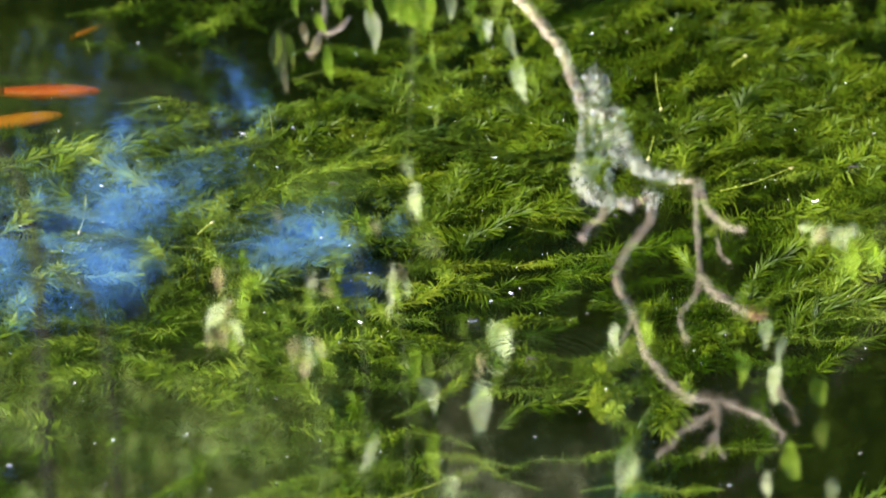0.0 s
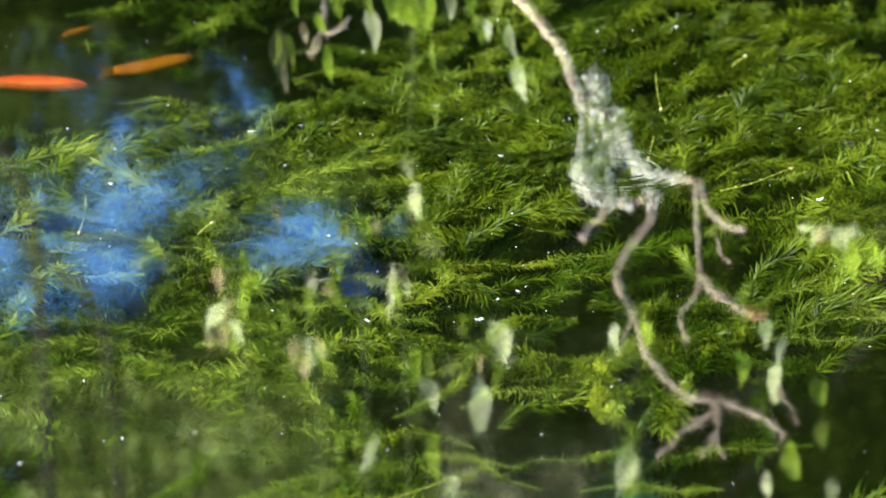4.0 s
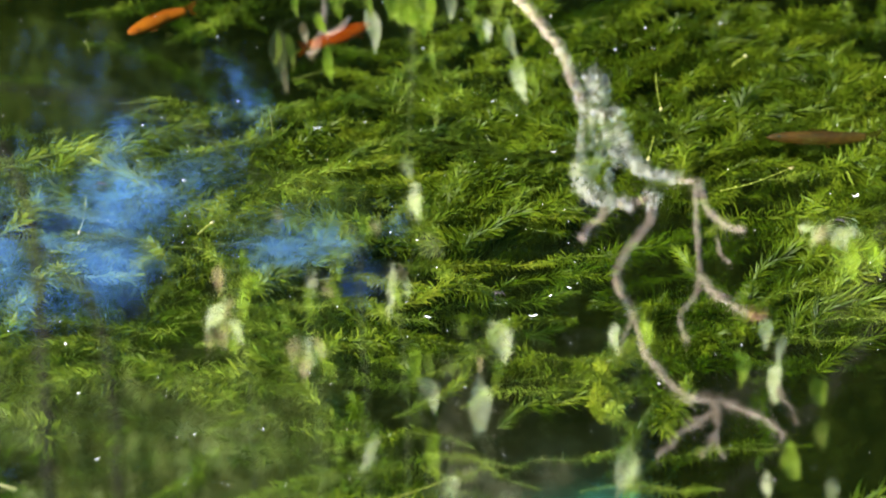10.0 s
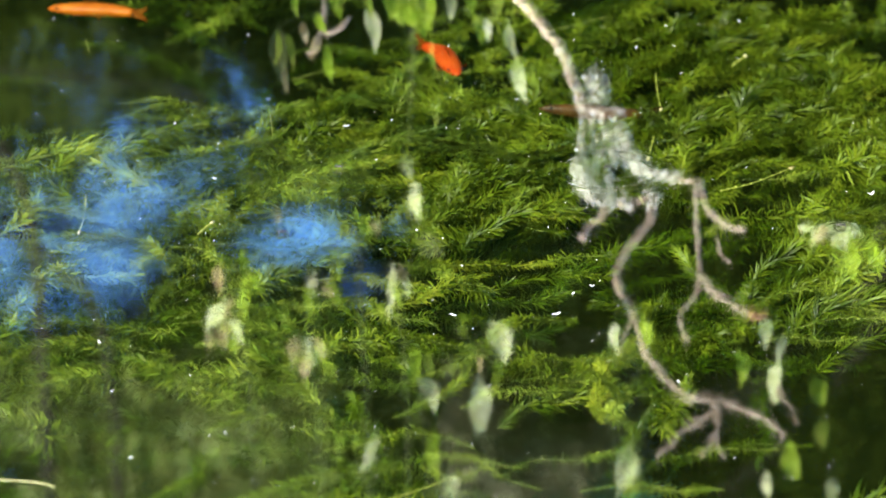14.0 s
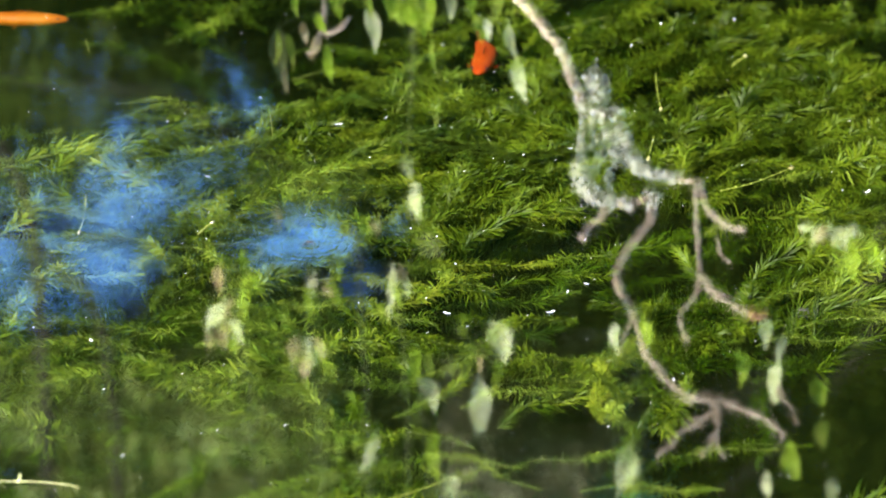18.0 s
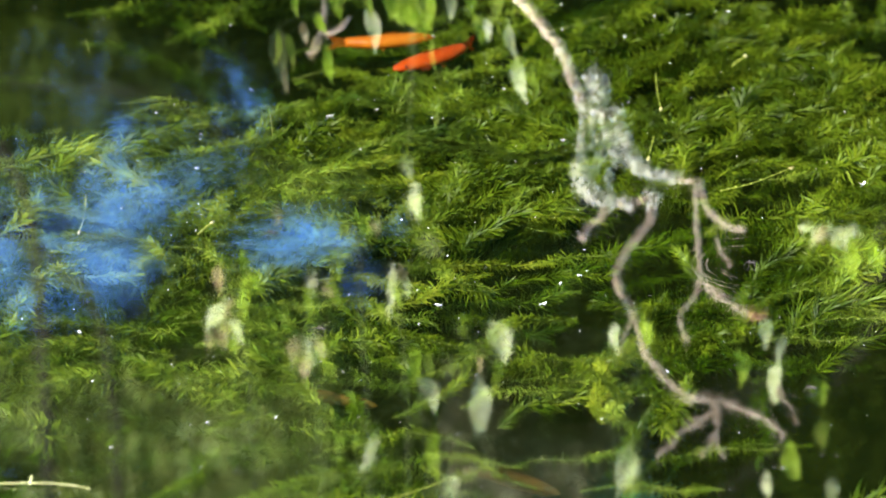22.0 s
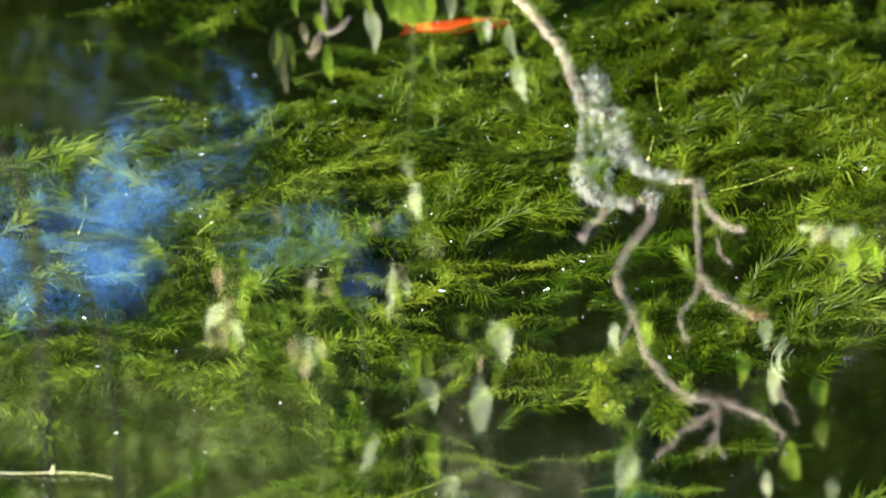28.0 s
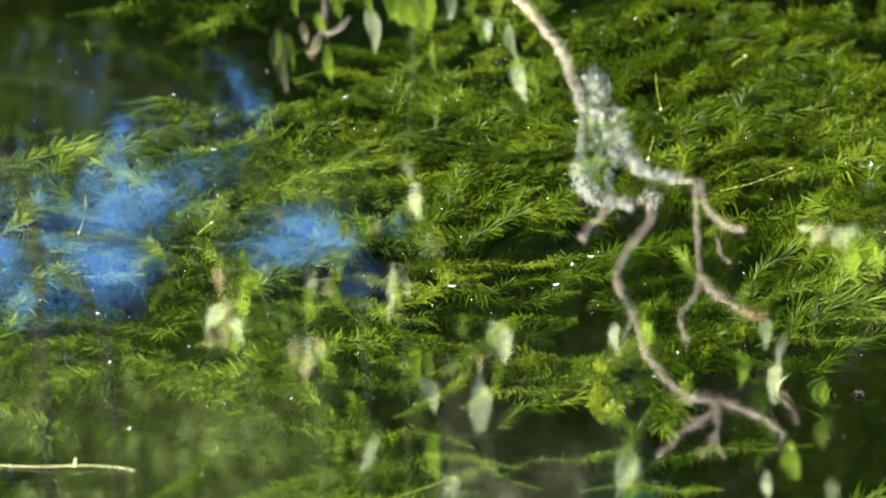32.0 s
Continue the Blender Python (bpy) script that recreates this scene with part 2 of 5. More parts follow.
def build_ground():
    v, f = [], []
    for i, r in enumerate(RINGS):
        for k in range(SEGS):
            a = 2 * math.pi * k / SEGS
            x, y = shore(max(r, 0.01), a)
            v.append((x, y, ground_height(r, x, y)))
    for i in range(len(RINGS) - 1):
        for k in range(SEGS):
            q = (k + 1) % SEGS
            f.append((i * SEGS + k, i * SEGS + q, (i + 1) * SEGS + q, (i + 1) * SEGS + k))
    f.append(tuple(range(SEGS)))
    tagged(new("ground", mesh_of("ground", v, f, M_GROUND)), "dark pond bed rising to grassy banks", "ground", kind="structure")
    v = [(*shore(1.03, 2 * math.pi * k / SEGS), 0.0) for k in range(SEGS)]
    tagged(new("water", mesh_of("water", v, [tuple(range(SEGS))], M_WATER, False)),
           "calm clear pond water mirroring branch and blue sky", "water", kind="structure")
    # Flat tinted sheets, one below the other, stand in for the dimming and haze of deep water.
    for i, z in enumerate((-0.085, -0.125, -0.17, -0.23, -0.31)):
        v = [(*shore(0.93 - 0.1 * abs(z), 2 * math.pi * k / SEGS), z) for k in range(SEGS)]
        tagged(new("murk_sheet", mesh_of("murk_sheet", v, [tuple(range(SEGS))], M_MURK, False)), "greenish tinted sheet standing in for the murk of deeper pond water", "water", kind="structure")


build_ground()


# ---- waterweed ----
def weed_strand(length, seed, leaf=0.019, bow=0.05, step=0.0066, whorl=8, slim=0.08, leans=(0.05, 0.75), curls=(-0.4, 0.7), crest=2.0, wave=1.0, segs=2):
    """A trailing stem of whorled leaves along +x from the origin: arrays of quads for the leaves, and the stem's path."""
    r = random.Random(seed)
    path = []
    k1, k2 = r.uniform(-1, 1), r.uniform(-1, 1)
    n = max(8, int(length / step))
    for i in range(n + 1):
        t = i / n
        path.append(Vector((length * t, wave * (0.05 * k1 * t * t * length / 0.3 + 0.012 * math.sin(5 * t + k2 * 3) + 0.003 * math.sin(13 * t + k1 * 5)), bow * math.sin(1.4 * t) * (1 - 0.5 * t))))
    verts, quads = [], []
    breadth = {2: (0.5, 1.0, 0.15), 3: (0.35, 0.95, 0.85, 0.08)}[segs]
    for i in range(1, n + 1):
        c, way = path[i], (path[i] - path[i - 1]).normalized()
        x = way.cross(Vector((0, 0, 1))).normalized()
        y = x.cross(way)
        t = i / n
        size = leaf * (0.70 + 0.40 * math.sin(math.pi * min(1, t * 1.05))) * (1.0 if t < 0.84 else 1.0 - 3.4 * (t - 0.84))
        tuck = max(0.0, t - 0.8) * 4.0
        spin = r.uniform(0, 6.28)
        mood = r.uniform(-0.12, 0.12)
        for k in range(whorl):
            a = spin + 2 * math.pi * k / whorl + r.uniform(-0.25, 0.25)
            out = (x * math.cos(a) + y * 0.8 * math.sin(a)).normalized()
            if math.sin(a) > crest:
                continue
            twist = r.uniform(-0.4, 0.4)
            side = way.cross(out).normalized()
            across = side * math.cos(twist) + way * math.sin(twist)
            L = size * r.uniform(0.60, 1.30)
            w = L * slim * r.uniform(0.75, 1.25)
            lean, curl = r.uniform(*leans) + tuck, r.uniform(*curls) + mood
            swing = r.uniform(-0.15, 0.15)
            b0 = len(verts)
            for q in range(segs + 1):
                u = q / segs
                p = c + out * (L * u * (1 - 0.38 * abs(curl) * u)) + way * (L * (lean * u + curl * 0.7 * u * u)) + side * (L * swing * u * u) - Vector((0, 0, L * 0.12 * u * u))
                verts.append(p - across * w * breadth[q])
                verts.append(p + across * w * breadth[q])
            for q in range(segs):
                quads += [b0 + 2 * q, b0 + 2 * q + 1, b0 + 2 * q + 3, b0 + 2 * q + 2]
    return np.array([tuple(v) for v in verts], dtype=np.float32), np.array(quads, dtype=np.int32), path


def stem_mesh(path, radius, mat, sides=5):
    v, f = tube(path[::3] + [path[-1]], radius, radius * 0.5, sides, 0.1, 1)
    return mesh_of("stem", v, f, mat)


STRANDS = [weed_strand(0.15 + 0.022 * i, 10 + i, 0.0124 + 0.0009 * i, 0.03 + 0.006 * i, 0.0044, 9, 0.076, (0.05, 0.50) if i % 2 else (-0.1, 0.3), (-0.2, 0.8) if i % 3 else (-0.8, 0.3), 2.0, 2.2) for i in range(8)]
BROAD = [weed_strand(0.18 + 0.03 * i, 60 + i, 0.0190 + 0.0018 * i, 0.035, 0.0056, 9, 0.060, (0.25, 0.70) if i % 2 else (0.0, 0.35), (-0.05, 0.65) if i % 2 else (-0.7, 0.05), 0.8 if i == 0 else 2.0, 2.0, 3) for i in range(5)]
STRANDS += BROAD
# Long thin leaves swept towards the tip.
STRANDS += [weed_strand(0.15 + 0.03 * i, 80 + i, 0.025 + 0.002 * i, 0.04, 0.0060, 9, 0.044, (0.20, 0.60), (0.4, 1.0), 2.0, 1.5, 3) for i in range(3)]

# Hollows in the weed, fitted to dark patches of the camera's view: middle and half widths on its grid, how deep the
# weed lies there, in metres.
HOLLOWS = [(130, 225, 240, 60, 0.24), (60, 70, 370, 85, 0.46), (290, 175, 95, 50, 0.25), (130, 130, 220, 50, 0.25), (420, 60, 240, 60, 0.12), (60, 440, 110, 110, 0.10), 
           (1610, 740, 140, 210, 0.8), (1550, 850, 70, 50, 0.12), (1030, 545, 80, 46, 0.24), (930, 440, 120, 18, 0.10), (1000, 520, 70, 36, 0.18), (880, 455, 80, 26, 0.10), (1100, 400, 60, 30, 0.16), (1090, 60, 70, 30, 0.14), (1250, 30, 70, 24, 0.14), (1440, 150, 70, 24, 0.12), (1545, 215, 45, 40, 0.16), (1150, 505, 45, 50, 0.14), (1225, 605, 50, 34, 0.11), (850, 60, 70, 34, 0.16), (985, 765, 70, 34, 0.06),
           (480, 668, 160, 40, 0.26), (300, 700, 140, 20, 0.12), (1330, 455, 70, 32, 0.16), (1085, 150, 60, 42, 0.20), (600, 800, 190, 80, 0.15), (540, 860, 200, 40, 0.10),
           (700, 640, 110, 22, 0.06), (1320, 680, 50, 40, 0.08), (1010, 490, 80, 36, 0.18), (1380, 330, 80, 14, 0.10), (15, 450, 60, 110, 0.08), (220, 775, 280, 95, 0.34), (60, 840, 180, 50, 0.18), (1300, 70, 60, 24, 0.10), (1500, 60, 60, 24, 0.12), (1180, 110, 50, 20, 0.10), (800, 850, 900, 60, 0.02)]


def weed_depth(a, b):
    d = 0.05
    a, b = (a + 60 * noise.noise(Vector((a / 80, b / 45, 7))) + 25 * noise.noise(Vector((a / 25, b / 16, 2))),
            b + 34 * noise.noise(Vector((a / 90, b / 60, 1))) + 14 * noise.noise(Vector((a / 25, b / 18, 5))))
    for x, y, w, h, deep in HOLLOWS:
        d += deep * math.exp(-((a - x) / w) ** 2 - ((b - y) / h) ** 2)
    return d


def turn_matrix(x, y, z, heading, pitch, roll, size):
    return (Matrix.Translation((x, y, z)) @ Matrix.Rotation(heading, 4, "Z") @ Matrix.Rotation(pitch, 4, "Y")
            @ Matrix.Rotation(roll, 4, "X") @ Matrix.Scale(size, 4))


def place_strand(m, variant):
    v, q, _ = STRANDS[variant]
    m = np.array(m)
    w = v @ m[:3, :3].T + m[:3, 3]
    w[:, 2] -= min(0.06, max(0.0, float(w[:, 2].max()) + 0.022))
    w[:, 2] = np.minimum(w[:, 2], -0.020)
    return w, q


def build_weed():
    """Clumps of strands that share a heading; mounds and hollows between them."""
    r = random.Random(5)
    beds = ([], []), ([], [])

    def lay(m, kind, east):
        w, q = place_strand(m, kind)
        vs, qs = beds[east]
        qs.append(q + sum(map(len, vs)))
        vs.append(w)
        if kind == 8 and len(stems) < 16:
            stems.append((m, kind))

    stems = []
    for _ in range(450):
        y = r.uniform(-0.95, 1.5)
        half = 0.74 + 0.11 * y
        x = r.uniform(-half, half)
        heading = (0.60 if x > 0 else 0.25) + 0.9 * noise.noise(Vector((x * 2.2, y * 1.6, 4))) + r.gauss(0, 0.12) + (math.pi if noise.noise(Vector((x * 1.7, y * 1.3, 8))) + r.gauss(0, 0.12) > 0 else 0)
        lift = r.gauss(0.0, 0.045)
        for i in range(r.randrange(3, 7)):
            px, py = x + r.gauss(0, 0.05), y + r.gauss(0, 0.06)
            a, b = grid_of((px, py, -0.05))
            depth = weed_depth(a, b) + 0.025
            turn, size, kind = heading + r.gauss(0, 0.30 if py > 0 else 0.45), r.uniform(0.8, 1.3), r.randrange(8)
            if r.random() < (0.06 if a < 780 else 0.55 if py > -0.05 else 0.28):
                kind = r.randrange(8, 13)
            run = size * 0.3
            ta, tb = grid_of((px + run * math.cos(turn), py + run * math.sin(turn), -0.05))
            if r.random() < (max(depth, weed_depth(ta, tb)) - 0.14) * 3.6:
                continue
            if noise.noise(Vector((px * 6.5, py * 5.0, 9))) < (0.0 if a > 780 else -0.10) and r.random() < 0.9:
                continue
            z = min(-depth + lift - 0.030 * i + 0.19 * noise.noise(Vector((px * 4.5, py * 4.5, 0))) + 0.09 * noise.noise(Vector((px * 11, py * 9, 3))), -0.04)
            m = turn_matrix(px, py, z, turn, r.gauss(-0.05, 0.22), 0, size)
            lay(m, kind, a > 760)
    for i in range(110):
        a, b = r.uniform(830, 1620), r.uniform(-40, 640)
        if i > 80:
            a, b = r.uniform(480, 1000), r.uniform(180, 660)
        depth = weed_depth(a, b)
        p = sight(a, b, -depth - r.uniform(0.01, 0.04))
        turn = r.gauss(0.60, 0.30) + (math.pi if r.random() < 0.5 else 0)
        tip = weed_depth(*grid_of((p.x + 0.3 * math.cos(turn), p.y + 0.3 * math.sin(turn), p.z)))
        if max(depth, tip) > 0.13:
            continue
        lay(turn_matrix(p.x, p.y, p.z, turn, r.gauss(-0.04, 0.1), 0, r.uniform(0.8, 1.15)), r.randrange(8, 13) if p.y > 0 else r.randrange(2, 10), True)
    me = bulk("waterweed_bed", np.concatenate(beds[0][0]), np.concatenate(beds[0][1]), 4, M_WEED)
    tagged(new("waterweed_bed", me), "dense bed of feathery olive-green waterweed under water", "waterweed", kind="stuff")
    me = bulk("broad_waterweed_bed", np.concatenate(beds[1][0]), np.concatenate(beds[1][1]), 4, M_WEED_BROAD)
    bed = tagged(new("broad_waterweed_bed", me), "bed of broad-leaved fresh green waterweed under water", "waterweed", kind="stuff")
    sv, sf = [], []
    for m, kind in stems:
        v, f = tube(STRANDS[kind][2][::3], 0.0011, 0.0007, 4, 0.2, 1)
        b0 = len(sv)
        w = [m @ Vector(p) for p in v]
        sink = max(0.0, max(q.z for q in w) + 0.035)
        sv += [q - Vector((0, 0, sink)) for q in w]
        sf += [tuple(b0 + i for i in face) for face in f]
    part("stems", mesh_of("stems", sv, sf, M_STEM), bed, "yellow-green stems")


# Fronds that stand out: root and tip placed on the camera's view grid, and depth in centimetres.
FRONDS_EAST = [(1170, 852, 1290, 802, 9), (1110, 866, 1205, 818, 6), (1030, 884, 1130, 852, 5),
               (1330, 560, 1450, 490, 3), (1400, 600, 1540, 545, 3), (1340, 620, 1470, 590, 4), (1260, 350, 1425, 296, 3), (1420, 330, 1575, 282, 4), (1250, 118, 1460, 105, 4), (1060, 24, 1260, 8, 6), (1230, 205, 1400, 150, 3), (1290, 262, 1430, 185, 3),
               (1390, 240, 1560, 275, 4), (1395, 505, 1540, 470, 3), (1410, 565, 1565, 535, 3), (1440, 420, 1575, 440, 5), (1100, 45, 1220, 90, 4), (1380, 60, 1570, 40, 5),
               (1060, 640, 1010, 690, 3), (1060, 690, 1190, 765, 4), (1480, 120, 1580, 150, 5)]
FRONDS_MIDDLE = [(690, 735, 830, 690, 5), (840, 800, 730, 770, 5), (960, 860, 840, 830, 5), (860, 700, 990, 660, 4), (900, 850, 1010, 800, 6), (640, 850, 760, 820, 6),
                 (600, 192, 760, 160, 4), (560, 222, 700, 204, 5), (800, 110, 660, 96, 6), (520, 100, 640, 80, 7), (430, 560, 560, 530, 4), (480, 500, 400, 470, 4), (300, 520, 420, 500, 5), (760, 440, 650, 450, 4),
                 (1000, 408, 855, 385, 3), (1010, 345, 850, 325, 3), (520, 270, 690, 240, 2), (540, 300, 660, 325, 4), (700, 480, 905, 500, 3), (560, 545, 800, 560, 4),
                 (640, 215, 770, 235, 5), (1010, 215, 830, 205, 3), (720, 610, 560, 645, 4), (1020, 690, 880, 745, 3), (1050, 640, 930, 665, 4), (1070, 445, 985, 480, 4),
                 (1000, 565, 900, 600, 4), (900, 255, 1010, 270, 4), (640, 590, 740, 600, 5), (520, 140, 690, 148, 3)]
FRONDS_WEST = [(290, 620, 0, 655, 3), (300, 585, 480, 570, 4), (110, 265, 300, 232, 7), (180, 225, 265, 200, 8), (260, 545, 420, 480, 4), (350, 345, 500, 405, 4), (280, 445, 420, 420, 5),
               (60, 380, 190, 330, 8), (400, 262, 520, 222, 5), (430, 222, 570, 196, 5), (215, 250, 340, 262, 7)]


FRONDS_SWEPT = [(1395, 612, 1490, 505, 4), (1440, 606, 1555, 515, 4), (1375, 570, 1455, 490, 5), (1470, 590, 1570, 560, 5), (1300, 250, 1440, 190, 4), (1440, 235, 1545, 185, 4),
                (1270, 310, 1420, 280, 4), (1430, 330, 1560, 290, 4), (1010, 690, 1080, 640, 4), (880, 760, 1010, 690, 5), (1200, 240, 1090, 210, 5), (960, 330, 850, 350, 4),
                (1000, 270, 880, 250, 5), (930, 210, 1010, 190, 5), (1010, 410, 870, 420, 5), (1290, 520, 1220, 470, 5), (780, 690, 690, 640, 5), (1130, 700, 1210, 770, 4),
                (540, 320, 660, 275, 4), (720, 350, 800, 300, 5)]
FRONDS_YOUNG = [(425, 372, 520, 336, 2), (470, 330, 600, 300, 2), (600, 350, 700, 334, 2), (640, 556, 760, 530, 3), (560, 506, 660, 486, 3), (500, 300, 620, 285, 3), (1050, 690, 1110, 742, 3), (1430, 425, 1530, 470, 3), (1470, 215, 1575, 140, 3), (1440, 260, 1560, 205, 4), (1300, 110, 1450, 75, 4),
                (640, 265, 560, 300, 4), (860, 385, 970, 410, 3), (560, 235, 690, 262, 4), (720, 480, 830, 470, 4), (420, 350, 500, 320, 5), (1010, 640, 1060, 665, 4), (1180, 60, 1290, 40, 5)]


def build_fronds():
    r = random.Random(9)
    leaf_mesh = {}
    plain = len(FRONDS_YOUNG + FRONDS_EAST + FRONDS_MIDDLE + FRONDS_WEST)
    young = {}
    for k, (v, q, path) in enumerate(STRANDS):
        leaf_mesh[k] = (bulk("leaves", v, q, 4, M_WEED_BROAD if k > 4 else M_WEED), stem_mesh(path, 0.0011, M_STEM))
        young[k] = (bulk("leaves", v, q, 4, M_WEED_YOUNG), leaf_mesh[k][1])
    for i, (a0, b0, a1, b1, deep) in enumerate(FRONDS_YOUNG + FRONDS_EAST + FRONDS_MIDDLE + FRONDS_WEST + FRONDS_SWEPT):
        fresh = i < len(FRONDS_YOUNG)
        p, q = sight(a0, b0, -deep * 0.01 - 0.05), sight(a1, b1, -deep * 0.01 - 0.03)
        way = q - p
        k = r.randrange(8, 13) if i % 3 and not fresh and a0 > 650 and b0 < 470 else r.randrange(3, 8)
        swept = i >= plain
        if swept:
            k = 13 + i % 3
        size = way.length / (0.15 + 0.022 * k if k < 8 else 0.18 + 0.03 * (k - 8) if k < 13 else 0.15 + 0.03 * (k - 13))
        size = min(1.35, max(0.7, size))
        th = thing("waterweed_frond", p, "young yellow-green frond of feathery waterweed" if fresh else "plume of waterweed with long thin swept leaves" if swept else "long feathery green frond of trailing waterweed", "waterweed", "fronds of waterweed")
        th.matrix_basis = turn_matrix(p.x, p.y, p.z, math.atan2(way.y, way.x), -0.03, 0, size)
        part("leaves", (young if fresh else leaf_mesh)[k][0], th)
        part("stem", leaf_mesh[k][1], th, "yellowish stem")


def build_bare_stems():
    """Yellow stalks without leaves, some with a pale bud."""
    for pts, bud in ((((1160, 128), (1163, 160), (1169, 194)), True), (((1158, 240), (1152, 262), (1147, 282)), True), (((1296, 118), (1306, 108), (1320, 100)), True),
                     (((1275, 338), (1330, 325), (1400, 298)), True), (((478, 205), (481, 225), (482, 246)), False), (((152, 70), (155, 82), (157, 94)), False),
                     (((152, 345), (150, 380), (140, 412)), True), (((690, 884), (740, 868), (800, 846)), False), 
                     (((350, 415), (365, 402), (375, 395)), True)):
        p = [sight(a, b, -0.03) for a, b in pts]
        th = thing("bare_stem", p[0], "bare yellow waterweed stem near the surface", "stem", "bare stems of waterweed")
        v, f = tube([q - p[0] for q in p], 0.0008 if bud else 0.0006, 0.0006, 6, 0.5, 8)
        part("stalk", mesh_of("stalk", v, f, M_STEM_RIPE), th)
        if bud:
            e = p[-1] - p[0]
            along = (p[-1] - p[-2]).normalized()
            for k in range(1, 9):
                c = (p[0].lerp(p[1], k / 4) if k < 4 else p[1].lerp(p[-1], k / 4 - 1)) - p[0]
                v, f = tube([c - along * 0.0022, c, c + along * 0.0022], 0.0012 + 0.0005 * (k % 3), 0.0012, 6, 0.4, 3, k)
                part("node", mesh_of("node", v, f, M_STEM_RIPE), th, "swollen yellow node")
            v, f = tube([e - along * 0.003, e, e + along * 0.004], 0.0030, 0.0020, 7, 0.4, 4)
            part("bud", mesh_of("bud", v, f, M_LEAF_TAN), th, "small pale bud")


build_fronds()
build_bare_stems()
build_weed()


# ---- the overhanging branch ----
def blade(base, tip, width, face, cup=0.25, fold=0.3, mat=None, rows=7):
    """A leaf from base to tip, broad side towards face, cupped and folded along its midrib."""
    base, tip = Vector(base), Vector(tip)
    way = tip - base
    n = (face - (base + tip) / 2).normalized()
    side = way.cross(n).normalized()
    n = side.cross(way).normalized()
    L = way.length
    v, f = [], []
    bend = 0.10 * math.sin(base.x * 90 + tip.z * 70)
    for i in range(rows + 1):
        t = i / rows
        w = 0.74 * width * 0.5 * (math.sin(math.pi * t ** 0.75) ** 1.15) + 0.0004
        mid = base + way * t + n * (cup * L * math.sin(math.pi * t) * 0.4) + side * (bend * L * math.sin(math.pi * t))
        for k in (-1, -0.5, 0, 0.5, 1):
            wave = 0.08 * width * math.sin(9 * t + 3 * k + base.x * 50)
            v.append(mid + side * w * k + n * (abs(k) * w * fold + wave * abs(k)))
    for i in range(rows):
        for k in range(4):
            f.append((i * 5 + k, i * 5 + k + 1, i * 5 + k + 6, i * 5 + k + 5))
    return mesh_of("leaf", v, f, mat)


MIRROR_EYE = Vector((EYE.x, EYE.y, -EYE.z))
TONES = {"p": (M_LEAF_PALE, "pale sunlit leaf"), "g": (M_LEAF_GREEN, "bright green leaf"), "d": (M_LEAF_DARK, "dull green leaf"), "m": (M_LEAF_DIM, "olive leaf with shade in its colour"), "t": (M_LEAF_TAN, "withered tan leaf")}


def twig(parent, pts, r0, r1, mat=None, name="twig", far=0.0, label=""):
    p = [hang(a, b, reach(b) + far) for a, b in pts]
    v, f = tube(p, r0 * 0.82, r1 * 0.82, 8, 0.45, 6, len(pts))
    return part(name, mesh_of(name, v, f, mat or M_BARK), parent, label)


def leaves(parent, rows, far=0.0, seed=1):
    """Rows of base and tip on the camera's view grid, breadth, tone."""
    r = random.Random(seed)
    for a0, b0, a1, b1, w, tone in rows:
        s = reach(b0) + far + r.uniform(-0.04, 0.04)
        p, q = hang(a0, b0, s), hang(a1, b1, s + level(b0) * (0.80 if b0 < 300 else 1.0) * UNIT * (b1 - b0) + r.uniform(-0.02, 0.02))
        k = (DIST + s) / DIST * UNIT
        face = MIRROR_EYE + Vector((r.uniform(-2, 2), 0, r.uniform(-1, 1)))
        mat, label = TONES[tone]
        part("leaf", blade(p, q, w * k, face, r.uniform(0.05, 0.3), r.uniform(0.05, 0.35), mat), parent, label)


def lichen(parent, pts, radius, count, seed):
    """Crusty, frilled lobes in a sleeve along a path."""
    r = random.Random(seed)
    path = smooth_path([hang(a, b) for a, b in pts], 8)
    v, f = [], []
    for i in range(count):
        c = path[r.randrange(len(path))]
        d = Vector((r.gauss(0, 1), r.gauss(0, 1), r.gauss(0, 1))).normalized()
        c = c + d * radius * min(1.6, abs(r.gauss(0.7, 0.35)))
        x = d.cross(Vector((r.random(), r.random(), 1))).normalized()
        y = d.cross(x)
        s = r.choice((0.0020, 0.0028, 0.0038, 0.0056)) * r.uniform(0.8, 1.2)
        b0 = len(v)
        v.append(c)
        for k in range(7):
            a = 2 * math.pi * k / 7
            q = s * r.uniform(0.7, 1.3)
            v.append(c + x * q * math.cos(a) + y * q * math.sin(a) + d * q * r.uniform(0.1, 0.7))
        for k in range(7):
            f.append((b0, b0 + 1 + k, b0 + 1 + (k + 1) % 7))
    return part("lichen", mesh_of("lichen", v, f, M_LICHEN), parent, "whitish green crusty lichen")


